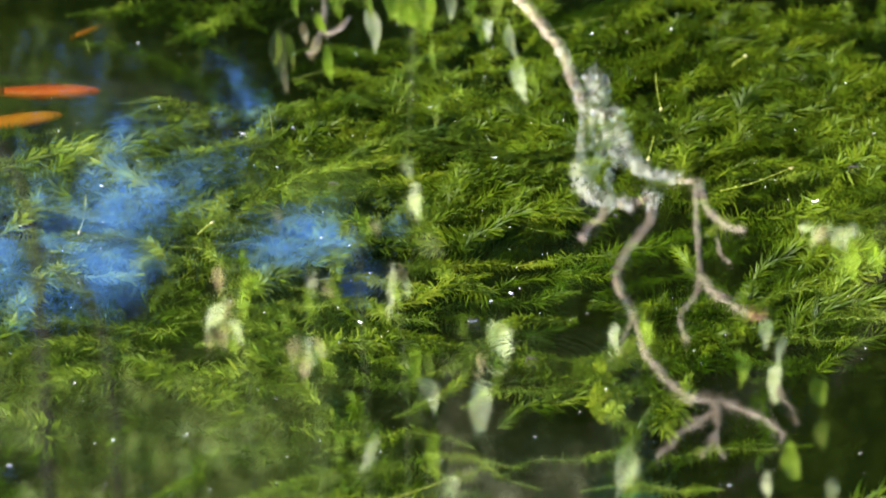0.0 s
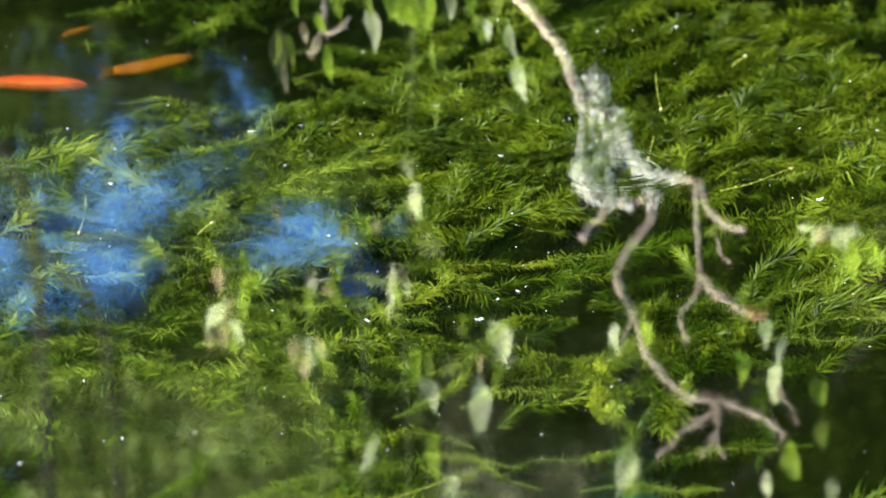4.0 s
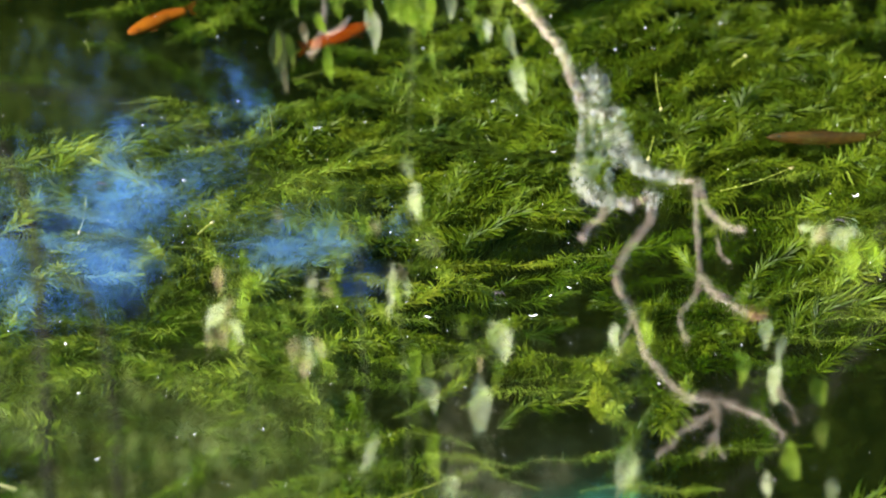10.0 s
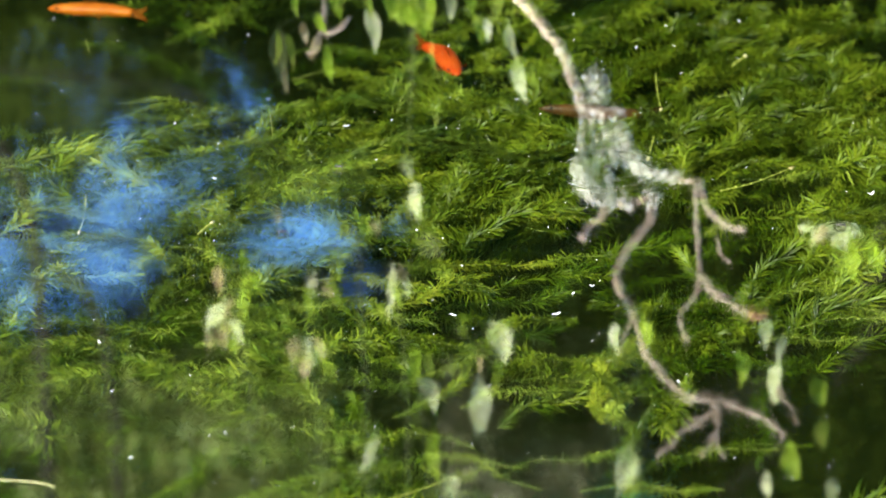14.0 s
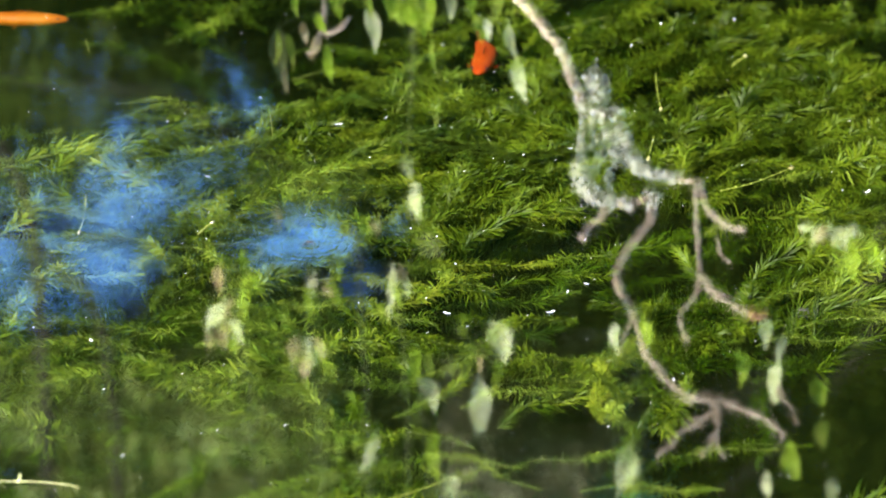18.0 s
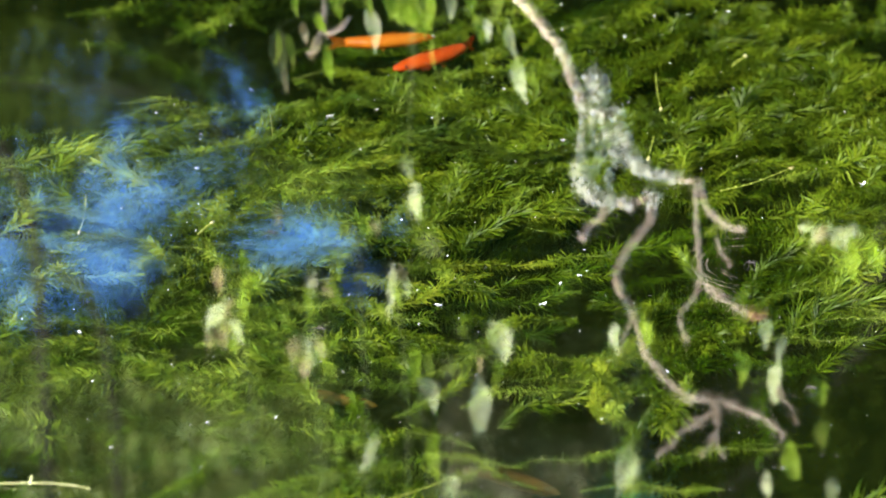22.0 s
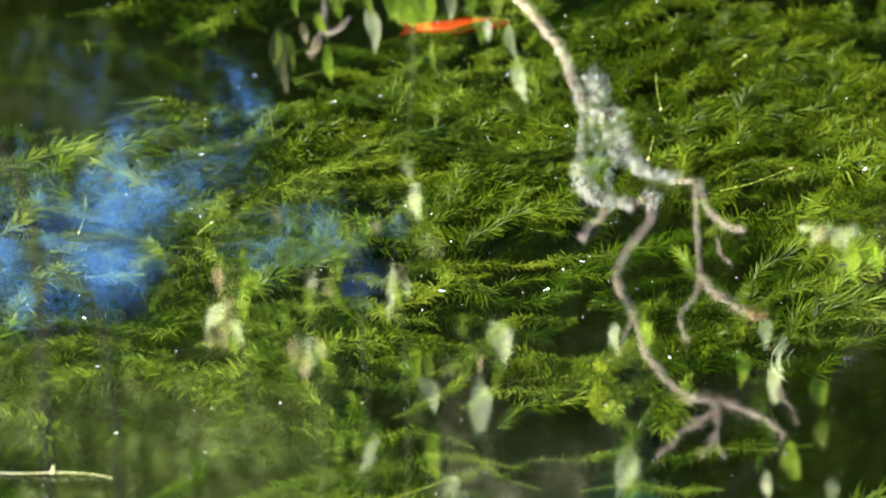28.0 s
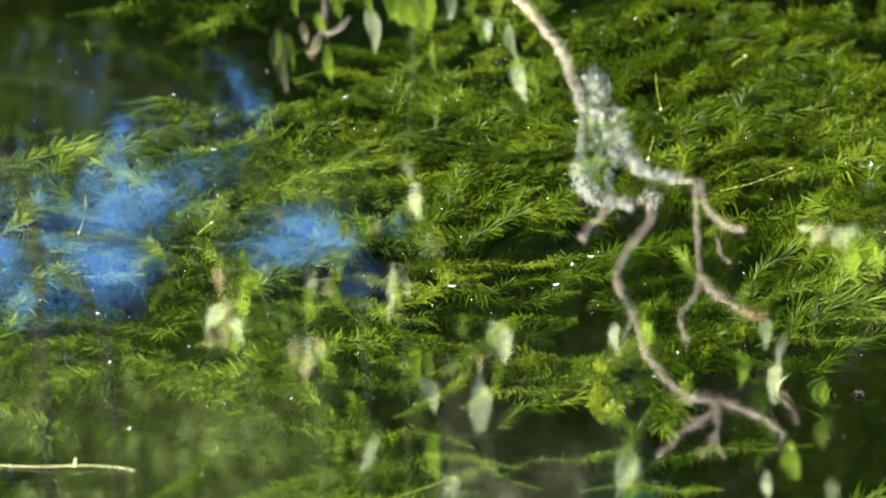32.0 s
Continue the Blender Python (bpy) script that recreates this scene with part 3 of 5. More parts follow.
def build_branch():
    root = Vector((0.42, 2.95, 0.08))
    br = thing("overhanging_branch", (0, 0, 0), "grey lichen-covered branch with sunlit leaves over water", "branch")
    main = [hang(a, b) for a, b in ((905, -45), (950, 30), (985, 75), (1005, 112), (1020, 160), (1045, 196), (1090, 214), (1106, 262), (1140, 302), (1190, 315), (1232, 322))]
    v, f = tube([root, (0.36, 2.4, 0.10), (0.24, 1.95, 0.09)] + main, 0.014, 0.0050, 10, 0.4, 6)
    part("bough", mesh_of("bough", v, f, M_BARK), br, "grey-brown bough")
    twig(br, [(1040, 200), (1031, 250), (1030, 310), (1052, 346), (1080, 358), (1110, 358), (1158, 347)], 0.007, 0.006)
    twig(br, [(1054, 126), (1055, 150), (1056, 185)], 0.011, 0.011, None, "stub")
    twig(br, [(1070, 262), (1062, 284), (1036, 304)], 0.004, 0.004)
    twig(br, [(1075, 360), (1068, 380), (1045, 400), (1030, 422)], 0.008, 0.010)
    twig(br, [(1158, 345), (1150, 390), (1112, 440), (1092, 485), (1100, 520), (1122, 555), (1140, 615), (1165, 650), (1195, 690), (1230, 705),
              (1270, 708), (1320, 725), (1360, 745), (1387, 772)], 0.0095, 0.008)
    twig(br, [(1122, 555), (1108, 590), (1095, 625)], 0.007, 0.004)
    twig(br, [(1270, 708), (1255, 735), (1215, 755), (1185, 785), (1162, 808)], 0.008, 0.006, M_BARK)
    twig(br, [(1270, 708), (1272, 745), (1258, 780), (1240, 805)], 0.008, 0.005)
    twig(br, [(1264, 768), (1272, 790), (1282, 812)], 0.005, 0.003)
    twig(br, [(1232, 320), (1232, 370), (1235, 430), (1238, 490), (1225, 530), (1205, 560), (1216, 606)], 0.007, 0.005)
    twig(br, [(1238, 490), (1270, 520), (1310, 548), (1348, 560)], 0.008, 0.007)
    twig(br, [(1325, 552), (1345, 560), (1358, 556)], 0.009, 0.007, M_BUD, "bud", 0.0, "reddish bud scales")
    twig(br, [(1238, 320), (1250, 365), (1280, 395), (1320, 409)], 0.009, 0.006)
    twig(br, [(1268, 420), (1276, 448), (1295, 470)], 0.004, 0.003)
    twig(br, [(1378, 690), (1400, 725), (1412, 750)], 0.005, 0.003)
    for i, (pts, radius, count) in enumerate((
            ([(985, 75), (1005, 112), (1018, 150), (1030, 190)], 0.009, 260), ([(1050, 132), (1054, 150), (1056, 178)], 0.017, 420),
            ([(1032, 190), (1060, 200), (1098, 200)], 0.010, 300), ([(1034, 200), (1030, 240), (1029, 285)], 0.006, 200),
            ([(1030, 290), (1031, 315), (1042, 338), (1062, 352), (1080, 358)], 0.015, 680), ([(1066, 276), (1056, 292), (1040, 302)], 0.006, 130),
            ([(1088, 205), (1102, 238), (1106, 262), (1122, 288), (1148, 306)], 0.013, 700), ([(1148, 306), (1172, 313), (1200, 316)], 0.007, 210),
            ([(1100, 350), (1108, 358), (1112, 364)], 0.009, 120), ([(1146, 342), (1158, 348), (1156, 362)], 0.009, 130),
            ([(1070, 215), (1078, 240), (1066, 250)], 0.010, 90), ([(1090, 225), (1084, 255), (1092, 285)], 0.009, 100),
            ([(1046, 218), (1052, 245), (1044, 262)], 0.005, 60), ([(1078, 300), (1080, 330)], 0.005, 50))):
        lichen(br, pts, radius * 1.08, int(count * (0.9 if count < 140 else 1.35)), 1 + i)
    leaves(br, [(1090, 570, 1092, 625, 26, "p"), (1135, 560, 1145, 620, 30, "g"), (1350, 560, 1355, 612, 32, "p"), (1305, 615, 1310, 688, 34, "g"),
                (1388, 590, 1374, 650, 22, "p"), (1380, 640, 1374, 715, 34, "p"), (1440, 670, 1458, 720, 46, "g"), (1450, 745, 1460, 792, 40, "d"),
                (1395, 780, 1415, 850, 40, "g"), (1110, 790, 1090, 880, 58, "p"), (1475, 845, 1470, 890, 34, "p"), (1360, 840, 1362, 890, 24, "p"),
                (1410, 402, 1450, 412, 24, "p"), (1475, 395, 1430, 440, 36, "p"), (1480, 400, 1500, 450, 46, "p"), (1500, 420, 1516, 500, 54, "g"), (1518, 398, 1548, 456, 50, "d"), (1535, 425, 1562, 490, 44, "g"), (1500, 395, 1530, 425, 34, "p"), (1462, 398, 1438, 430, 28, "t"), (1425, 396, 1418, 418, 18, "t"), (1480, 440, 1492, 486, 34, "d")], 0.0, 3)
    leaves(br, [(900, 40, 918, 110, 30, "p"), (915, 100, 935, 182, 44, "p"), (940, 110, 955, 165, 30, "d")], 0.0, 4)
    return br


def shoot(hub, far, label, rows, seed, stalks=()):
    """Leaves placed to fit the camera's view, on an added stem run end-on along the mirrored sightline. hub: its end on
    the view grid.
    """
    s0 = reach(hub[1]) + far + 0.15
    end = hang(*hub, s0)
    way = (hang(*hub, s0 + 1.0) - end).normalized()
    back = end + way * ((3.25 - end.y) / way.y)
    low = hub[1] < 350
    foot = Vector((back.x + 0.02, 3.42, 0.10)) if low else Vector((back.x + 0.02, 3.30, 2.06))
    sp = thing("leafy_shoot", foot, label, "shoot", "leafy shoots over the pond")
    path = [foot, foot.lerp(back, 0.5) + Vector((0.01, 0.03, 0)), back + Vector((0, 0.0, -0.02 if low else 0.02)), back.lerp(end, 0.5), end]
    v, f = tube(path, 0.0045, 0.002, 7, 0.3, 5, seed, foot)
    part("stem", mesh_of("stem", v, f, M_LEAF_DIM), sp, "thin olive stem")
    r = random.Random(seed)
    for i, (a0, b0, a1, b1, w, tone) in enumerate(rows):
        s = reach(b0) + far + r.uniform(-0.04, 0.04)
        p, q = hang(a0, b0, s), hang(a1, b1, s + level(b0) * (0.80 if b0 < 300 else 1.0) * UNIT * (b1 - b0) + r.uniform(-0.02, 0.02))
        k = (DIST + s) / DIST * UNIT
        face = MIRROR_EYE + Vector((r.uniform(-2, 2), 0, r.uniform(-1, 1)))
        mat, tag = TONES[tone]
        me = blade(p - foot, q - foot, w * k, face - foot, r.uniform(0.05, 0.3), r.uniform(0.05, 0.35), mat)
        part("leaf", me, sp, tag)
        hold = end + way * (0.05 + 0.12 * (p - end).length)
        v, f = tube([hold, hold.lerp(p, 0.5) + way * 0.04, p], 0.0012, 0.0008, 5, 0.1, 4, i, foot)
        part("petiole", mesh_of("petiole", v, f, M_LEAF_DIM), sp)
    for pts in stalks:
        p = [hang(a, b, reach(b) + far) for a, b in pts]
        v, f = tube(p, 0.006, 0.004, 7, 0.35, 5, seed, foot)
        part("twig", mesh_of("twig", v, f, M_BARK), sp, "short grey twig")


def build_sprays():
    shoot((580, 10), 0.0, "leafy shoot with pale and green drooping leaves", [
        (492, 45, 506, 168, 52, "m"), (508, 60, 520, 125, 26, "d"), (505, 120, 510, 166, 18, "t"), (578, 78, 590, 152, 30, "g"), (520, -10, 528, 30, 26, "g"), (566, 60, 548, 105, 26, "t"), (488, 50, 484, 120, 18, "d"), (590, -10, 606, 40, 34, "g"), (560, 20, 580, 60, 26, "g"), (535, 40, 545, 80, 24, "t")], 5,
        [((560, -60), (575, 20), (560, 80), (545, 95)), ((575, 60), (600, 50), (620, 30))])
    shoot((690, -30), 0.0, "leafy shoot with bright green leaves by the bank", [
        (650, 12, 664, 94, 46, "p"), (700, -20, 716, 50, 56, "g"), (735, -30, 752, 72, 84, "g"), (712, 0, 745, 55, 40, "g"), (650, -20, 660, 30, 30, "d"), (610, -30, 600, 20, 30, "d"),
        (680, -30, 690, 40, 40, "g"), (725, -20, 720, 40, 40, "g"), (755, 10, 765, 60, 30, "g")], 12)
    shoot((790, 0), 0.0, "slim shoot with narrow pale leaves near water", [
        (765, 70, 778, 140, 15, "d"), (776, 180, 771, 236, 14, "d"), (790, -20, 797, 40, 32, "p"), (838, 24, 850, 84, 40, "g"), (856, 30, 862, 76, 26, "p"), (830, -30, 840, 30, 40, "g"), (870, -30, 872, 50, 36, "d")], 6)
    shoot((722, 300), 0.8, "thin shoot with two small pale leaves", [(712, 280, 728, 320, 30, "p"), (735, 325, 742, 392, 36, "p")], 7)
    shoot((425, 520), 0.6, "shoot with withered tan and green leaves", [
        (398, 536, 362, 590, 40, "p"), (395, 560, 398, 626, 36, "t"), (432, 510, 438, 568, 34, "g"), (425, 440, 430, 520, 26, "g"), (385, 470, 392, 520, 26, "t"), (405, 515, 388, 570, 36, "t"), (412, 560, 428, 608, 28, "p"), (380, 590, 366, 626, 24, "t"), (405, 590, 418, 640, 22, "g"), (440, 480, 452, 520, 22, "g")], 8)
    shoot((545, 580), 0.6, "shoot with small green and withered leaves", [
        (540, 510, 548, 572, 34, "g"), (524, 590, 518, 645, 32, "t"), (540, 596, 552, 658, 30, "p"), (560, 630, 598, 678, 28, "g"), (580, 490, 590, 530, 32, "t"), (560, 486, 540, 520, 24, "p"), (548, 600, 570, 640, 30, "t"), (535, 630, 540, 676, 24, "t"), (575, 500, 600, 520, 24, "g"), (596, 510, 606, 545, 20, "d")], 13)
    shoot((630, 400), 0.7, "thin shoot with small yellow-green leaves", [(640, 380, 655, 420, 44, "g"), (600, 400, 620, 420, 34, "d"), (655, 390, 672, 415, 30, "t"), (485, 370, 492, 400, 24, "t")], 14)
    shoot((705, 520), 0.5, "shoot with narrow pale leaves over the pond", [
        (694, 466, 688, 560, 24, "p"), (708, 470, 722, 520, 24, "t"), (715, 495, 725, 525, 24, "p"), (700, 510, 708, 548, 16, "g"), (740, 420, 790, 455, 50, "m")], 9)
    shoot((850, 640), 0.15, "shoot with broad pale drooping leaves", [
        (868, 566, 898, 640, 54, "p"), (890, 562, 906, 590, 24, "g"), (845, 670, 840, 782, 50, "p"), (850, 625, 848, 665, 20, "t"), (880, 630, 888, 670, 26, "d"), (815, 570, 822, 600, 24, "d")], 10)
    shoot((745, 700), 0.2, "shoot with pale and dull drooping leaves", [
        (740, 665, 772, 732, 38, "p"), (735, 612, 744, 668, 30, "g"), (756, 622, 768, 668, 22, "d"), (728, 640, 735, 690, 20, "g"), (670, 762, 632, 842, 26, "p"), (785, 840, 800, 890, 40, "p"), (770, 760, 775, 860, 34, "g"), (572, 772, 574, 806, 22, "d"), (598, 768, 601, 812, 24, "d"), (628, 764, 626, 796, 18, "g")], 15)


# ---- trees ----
# Openings cut in the crowns to fit the camera's view: middle and half widths on its grid, and how much of the sky comes
# through.
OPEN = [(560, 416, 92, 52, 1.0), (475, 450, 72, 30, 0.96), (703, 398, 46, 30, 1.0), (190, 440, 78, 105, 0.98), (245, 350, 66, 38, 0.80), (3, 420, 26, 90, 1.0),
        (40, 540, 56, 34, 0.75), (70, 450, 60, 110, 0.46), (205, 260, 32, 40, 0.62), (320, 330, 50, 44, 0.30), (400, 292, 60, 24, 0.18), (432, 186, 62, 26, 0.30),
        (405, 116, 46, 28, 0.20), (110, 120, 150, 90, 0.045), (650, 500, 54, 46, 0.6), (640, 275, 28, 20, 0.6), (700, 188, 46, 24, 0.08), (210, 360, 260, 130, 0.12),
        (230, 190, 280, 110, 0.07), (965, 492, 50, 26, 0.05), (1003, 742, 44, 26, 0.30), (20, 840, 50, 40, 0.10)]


FINE, SMALL = 0.45, 0.62          # leaf scale round the openings, shrunk to soften their edges in the view


def leaf_cloud(name, count, box, size, seed, mat, gaps=True, veil=1e9):
    """Thousands of bent leaves in a box of space, with openings cut along the camera's mirrored sightlines to show the
    sky.
    """
    r = np.random.RandomState(seed)
    lo, hi = np.array(box[0]), np.array(box[1])
    p = lo + (hi - lo) * r.rand(count, 3)
    n3 = np.array([noise.noise(Vector(q) * 1.3) for q in p])
    edge = np.min(np.minimum(p - lo, hi - p) / (hi - lo), axis=1)
    keep = n3 + edge * 5 > -0.15
    shrink = np.ones(len(p))
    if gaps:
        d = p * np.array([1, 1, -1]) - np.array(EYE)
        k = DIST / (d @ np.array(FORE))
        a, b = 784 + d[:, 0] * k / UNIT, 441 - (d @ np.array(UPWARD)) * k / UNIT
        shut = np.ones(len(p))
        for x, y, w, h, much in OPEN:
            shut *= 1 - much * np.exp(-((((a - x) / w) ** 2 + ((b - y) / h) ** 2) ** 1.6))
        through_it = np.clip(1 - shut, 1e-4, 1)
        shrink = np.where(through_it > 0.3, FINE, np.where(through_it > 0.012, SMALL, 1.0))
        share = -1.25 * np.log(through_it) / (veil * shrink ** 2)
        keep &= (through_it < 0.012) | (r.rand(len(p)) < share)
    p, shrink = p[keep], shrink[keep]
    n = len(p)
    u = r.normal(size=(n, 3))
    u /= np.linalg.norm(u, axis=1)[:, None]
    w = np.cross(u, r.normal(size=(n, 3)))
    w /= np.linalg.norm(w, axis=1)[:, None]
    nn = np.cross(u, w)
    s = size * r.uniform(0.6, 1.3, (n, 1)) * shrink[:, None]
    tip0, tip1, l, rr = p - u * s, p + u * s - nn * s * 0.3, p + w * s * 0.55 + nn * s * 0.15, p - w * s * 0.55 + nn * s * 0.15
    verts = np.stack([tip0, l, tip1, rr], axis=1).reshape(-1, 3)
    return bulk(name, verts, np.arange(4 * n), 4, mat)


def tree(at, height, crown_box, count, size, seed, mat=M_CROWN, gaps=True, label="leafy green tree on the far bank", radius=0.14, veil=1e9):
    r = random.Random(seed)
    at = Vector(at)
    tr = thing("tree", at, label, "tree", "trees round the pond")
    lo, hi = Vector(crown_box[0]), Vector(crown_box[1])
    mid = (lo + hi) / 2
    top = Vector((mid.x, mid.y, hi.z - 0.3)) - at
    if gaps:
        top = Vector((0.15, 0.1, hi.z - 0.5 - at.z))
    v, f = tube([(0, 0, -0.1), (0.05, 0.02, height * 0.3), (top.x * 0.4, top.y * 0.4, height * 0.6), top], radius, 0.03, 10, 0.25, 5)
    part("trunk", mesh_of("trunk", v, f, M_TRUNK), tr)
    for i in range(7):
        e = Vector((r.uniform(lo.x, hi.x), r.uniform(lo.y, hi.y), r.uniform(lo.z, hi.z))) - at
        s = Vector((top.x * 0.3, top.y * 0.3, height * r.uniform(0.35, 0.6)))
        if gaps and i > 3:
            continue
        v, f = tube([s, (s + e) / 2 + Vector((0, 0, 0.2)), e], radius * 0.4, 0.012, 7, 0.25, 4)
        part("limb", mesh_of("limb", v, f, M_TRUNK), tr)
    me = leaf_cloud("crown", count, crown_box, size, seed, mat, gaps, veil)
    ob = part("crown", me, tr)
    ob.location = -at
    return tr


def build_trees():
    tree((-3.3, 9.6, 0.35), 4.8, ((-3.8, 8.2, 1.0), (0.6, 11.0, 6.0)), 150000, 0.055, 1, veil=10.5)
    tree((3.2, 9.9, 0.35), 4.8, ((-0.6, 8.4, 1.0), (3.8, 11.2, 6.0)), 75000, 0.058, 2, M_CROWN_SHADED, True, "green tree on the far bank, shade put into its leaf colour", veil=6.0)
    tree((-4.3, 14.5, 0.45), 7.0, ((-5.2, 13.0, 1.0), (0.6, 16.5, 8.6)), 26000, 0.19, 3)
    tree((4.4, 15.0, 0.45), 7.0, ((-0.6, 13.2, 1.0), (5.6, 16.8, 8.6)), 22000, 0.24, 4, M_CROWN_SHADED, True, "green tree on the far bank, shade put into its leaf colour")
    # Pale crowns mirrored as bright haze; the second tree is added for it.
    tree((-2.0, 6.4, 0.3), 3.4, ((-2.0, 5.4, 2.55), (-0.35, 6.9, 4.9)), 42000, 0.032, 5, M_CROWN_LIT, True, "slender young tree, sunlight put into its leaf colour", 0.05)
    tree((1.75, 6.1, 0.3), 3.2, ((0.0, 5.6, 2.86), (0.66, 6.7, 4.2)), 15000, 0.030, 6, M_CROWN_HAZE, True, "added slender young tree, grey haze put into its leaf colour", 0.04)
    # Added bush: its dark leaf colour stands in for shaded lower foliage.
    tree((-1.7, 7.9, 0.3), 1.9, ((-2.0, 7.5, 0.3), (-0.35, 8.3, 2.55)), 15000, 0.05, 7, M_CROWN_SHADED, True, "added dense bush on the far bank, shade put into its leaf colour", 0.03, veil=45)
    for i, (x, y, h) in enumerate(((-8, 6, 5), (8.5, 5, 5.5), (-11, -3, 6), (11, -2, 6), (-7, 12, 6.5), (8, 13, 6), (-6, -13, 6), (5, -15, 6))):
        tree((x, y, 0.3), h * 0.8, ((x - 2.2, y - 2.2, 1.3), (x + 2.2, y + 2.2, h)), 3500, 0.16, 20 + i, M_CROWN, False, "leafy green tree on the pond bank")


def build_slim_tree():
    """A bare dark stem that forks high up, before the young tree."""
    at = Vector((-2.1, 5.3, 0.25))
    tr = thing("slim_tree", at, "slim dark tree with forked bare stems", "tree", "trees round the pond")
    v, f = tube([(0, 0, -0.1), (0.01, 0, 1.0), (-0.03, 0, 2.0), (0.0, 0.02, 3.0), (0.02, 0.05, 4.3)], 0.055, 0.030, 10, 0.2, 6)
    part("trunk", mesh_of("trunk", v, f, M_TRUNK), tr)
    for out, low, thick in ((0.90, 1.25, 0.022), (1.11, 1.64, 0.016)):
        v, f = tube([(0, 0, low - 0.35), (out * 0.6, -0.05, low), (out * 0.93, -0.05, low + 0.24), (out, -0.05, low + 0.6), (out * 1.01, -0.04, low + 1.2), (out * 1.0, 0.0, low + 2.4)], thick, thick * 0.8, 8, 0.25, 5)
        part("limb", mesh_of("limb", v, f, M_TRUNK), tr)
    ob = part("crown", leaf_cloud("crown", 2500, ((-2.2, 4.4, 4.0), (-0.2, 6.0, 5.4)), 0.06, 78, M_CROWN, False), tr)
    ob.location = -at


def build_bough():
    """A leafy bough added to the slim tree, placed and keyed to cover the sky gap in the camera's view."""
    at = Vector((-2.10, 5.26, 1.35))
    bo = thing("leafy_bough", at, "thin leafy bough swaying in the wind", "bough")
    v, f = tube([(-0.02, 0, -0.02), (0.6, -0.05, 0.08), (1.25, -0.06, 0.14), (1.55, -0.06, 0.30), (1.78, -0.05, 0.46)], 0.009, 0.003, 7, 0.25, 5)
    part("stem", mesh_of("stem", v, f, M_TRUNK), bo)
    for i, (x, z, w, h, n) in enumerate(((1.66, 0.40, 0.11, 0.06, 130), (1.79, 0.43, 0.10, 0.08, 150), (1.72, 0.49, 0.14, 0.04, 80), (1.57, 0.45, 0.08, 0.05, 40), (1.87, 0.38, 0.06, 0.05, 30))):
        box = ((x - w, -0.14, z - h), (x + w, 0.06, z + h))
        part("leaf_spray", leaf_cloud("leaf_spray", n, box, 0.017, 300 + i, M_CROWN, False), bo)
    return bo


def build_banner():
    """Stand-in for an unidentified turquoise reflection: a cloth on an added arm over the far bank, keyed to dip into
    view.
    """
    at = Vector((1.9, 5.2, 0.22))
    bn = thing("banner", at, "turquoise cloth on an added pole, standing in for an unidentified reflection", "banner")
    v, f = tube([(0, 0, -0.15), (0, 0, 1.8), (0, 0, 3.55)], 0.022, 0.018, 10, 0.05, 4)
    part("pole", mesh_of("pole", v, f, M_TRUNK), bn, "dark pole")
    v, f = tube([(0.05, 0, 3.42), (-0.9, 0, 3.44), (-1.95, 0, 3.42)], 0.014, 0.010, 8, 0.05, 4)
    part("arm", mesh_of("arm", v, f, M_TRUNK), bn, "dark arm")
    n, m, verts, faces = 20, 8, [], []
    for side in (0.0, 0.004):
        for j in range(m + 1):
            for i in range(n + 1):
                u, w = i / n, j / m
                x = -1.70 + 0.62 * u
                sag = 0.16 * (1 - (2 * u - 1) ** 2) - 0.16
                verts.append((x, 0.03 * math.sin(9 * u + 2 * w) * w + side, 3.41 - w * (0.81 + sag)))
    k = (n + 1) * (m + 1)
    for j in range(m):
        for i in range(n):
            q = j * (n + 1) + i
            faces += [(q, q + 1, q + n + 2, q + n + 1), (k + q + n + 1, k + q + n + 2, k + q + 1, k + q)]
    rim_loop = [i for i in range(n + 1)] + [j * (n + 1) + n for j in range(1, m + 1)] + [m * (n + 1) + i for i in range(n - 1, -1, -1)] + [j * (n + 1) for j in range(m - 1, 0, -1)]
    for p, q in zip(rim_loop, rim_loop[1:] + rim_loop[:1]):
        faces.append((q, p, k + p, k + q))
    part("cloth", mesh_of("cloth", verts, faces, M_CLOTH), bn, "turquoise cloth")
    return bn


def build_grass():
    """Tufts along the banks."""
    r = np.random.RandomState(3)
    verts = []
    for i in range(9000):
        ang = r.uniform(0, 6.283)
        f = 1.05 + abs(r.normal()) * 0.25
        x, y = shore(f, ang)
        if abs(x) < 0.5 and abs(y - EYE.y) < 0.5:
            continue
        z = ground_height(f, x, y)
        h, t = r.uniform(0.05, 0.16), r.uniform(0, 6.283)
        dx, dy = math.cos(t), math.sin(t)
        l = r.uniform(-0.5, 0.5) * h
        verts += [(x - dx * 0.004, y - dy * 0.004, z - 0.02), (x + dx * 0.004, y + dy * 0.004, z - 0.02), (x + dy * l + dx * 0.001, y - dx * l, z + h), (x + dy * l - dx * 0.001, y - dx * l, z + h)]
    me = bulk("bank_grass", verts, np.arange(len(verts)), 4, M_GRASS)
    tagged(new("bank_grass", me), "short green grass on the pond bank", "grass", kind="stuff")


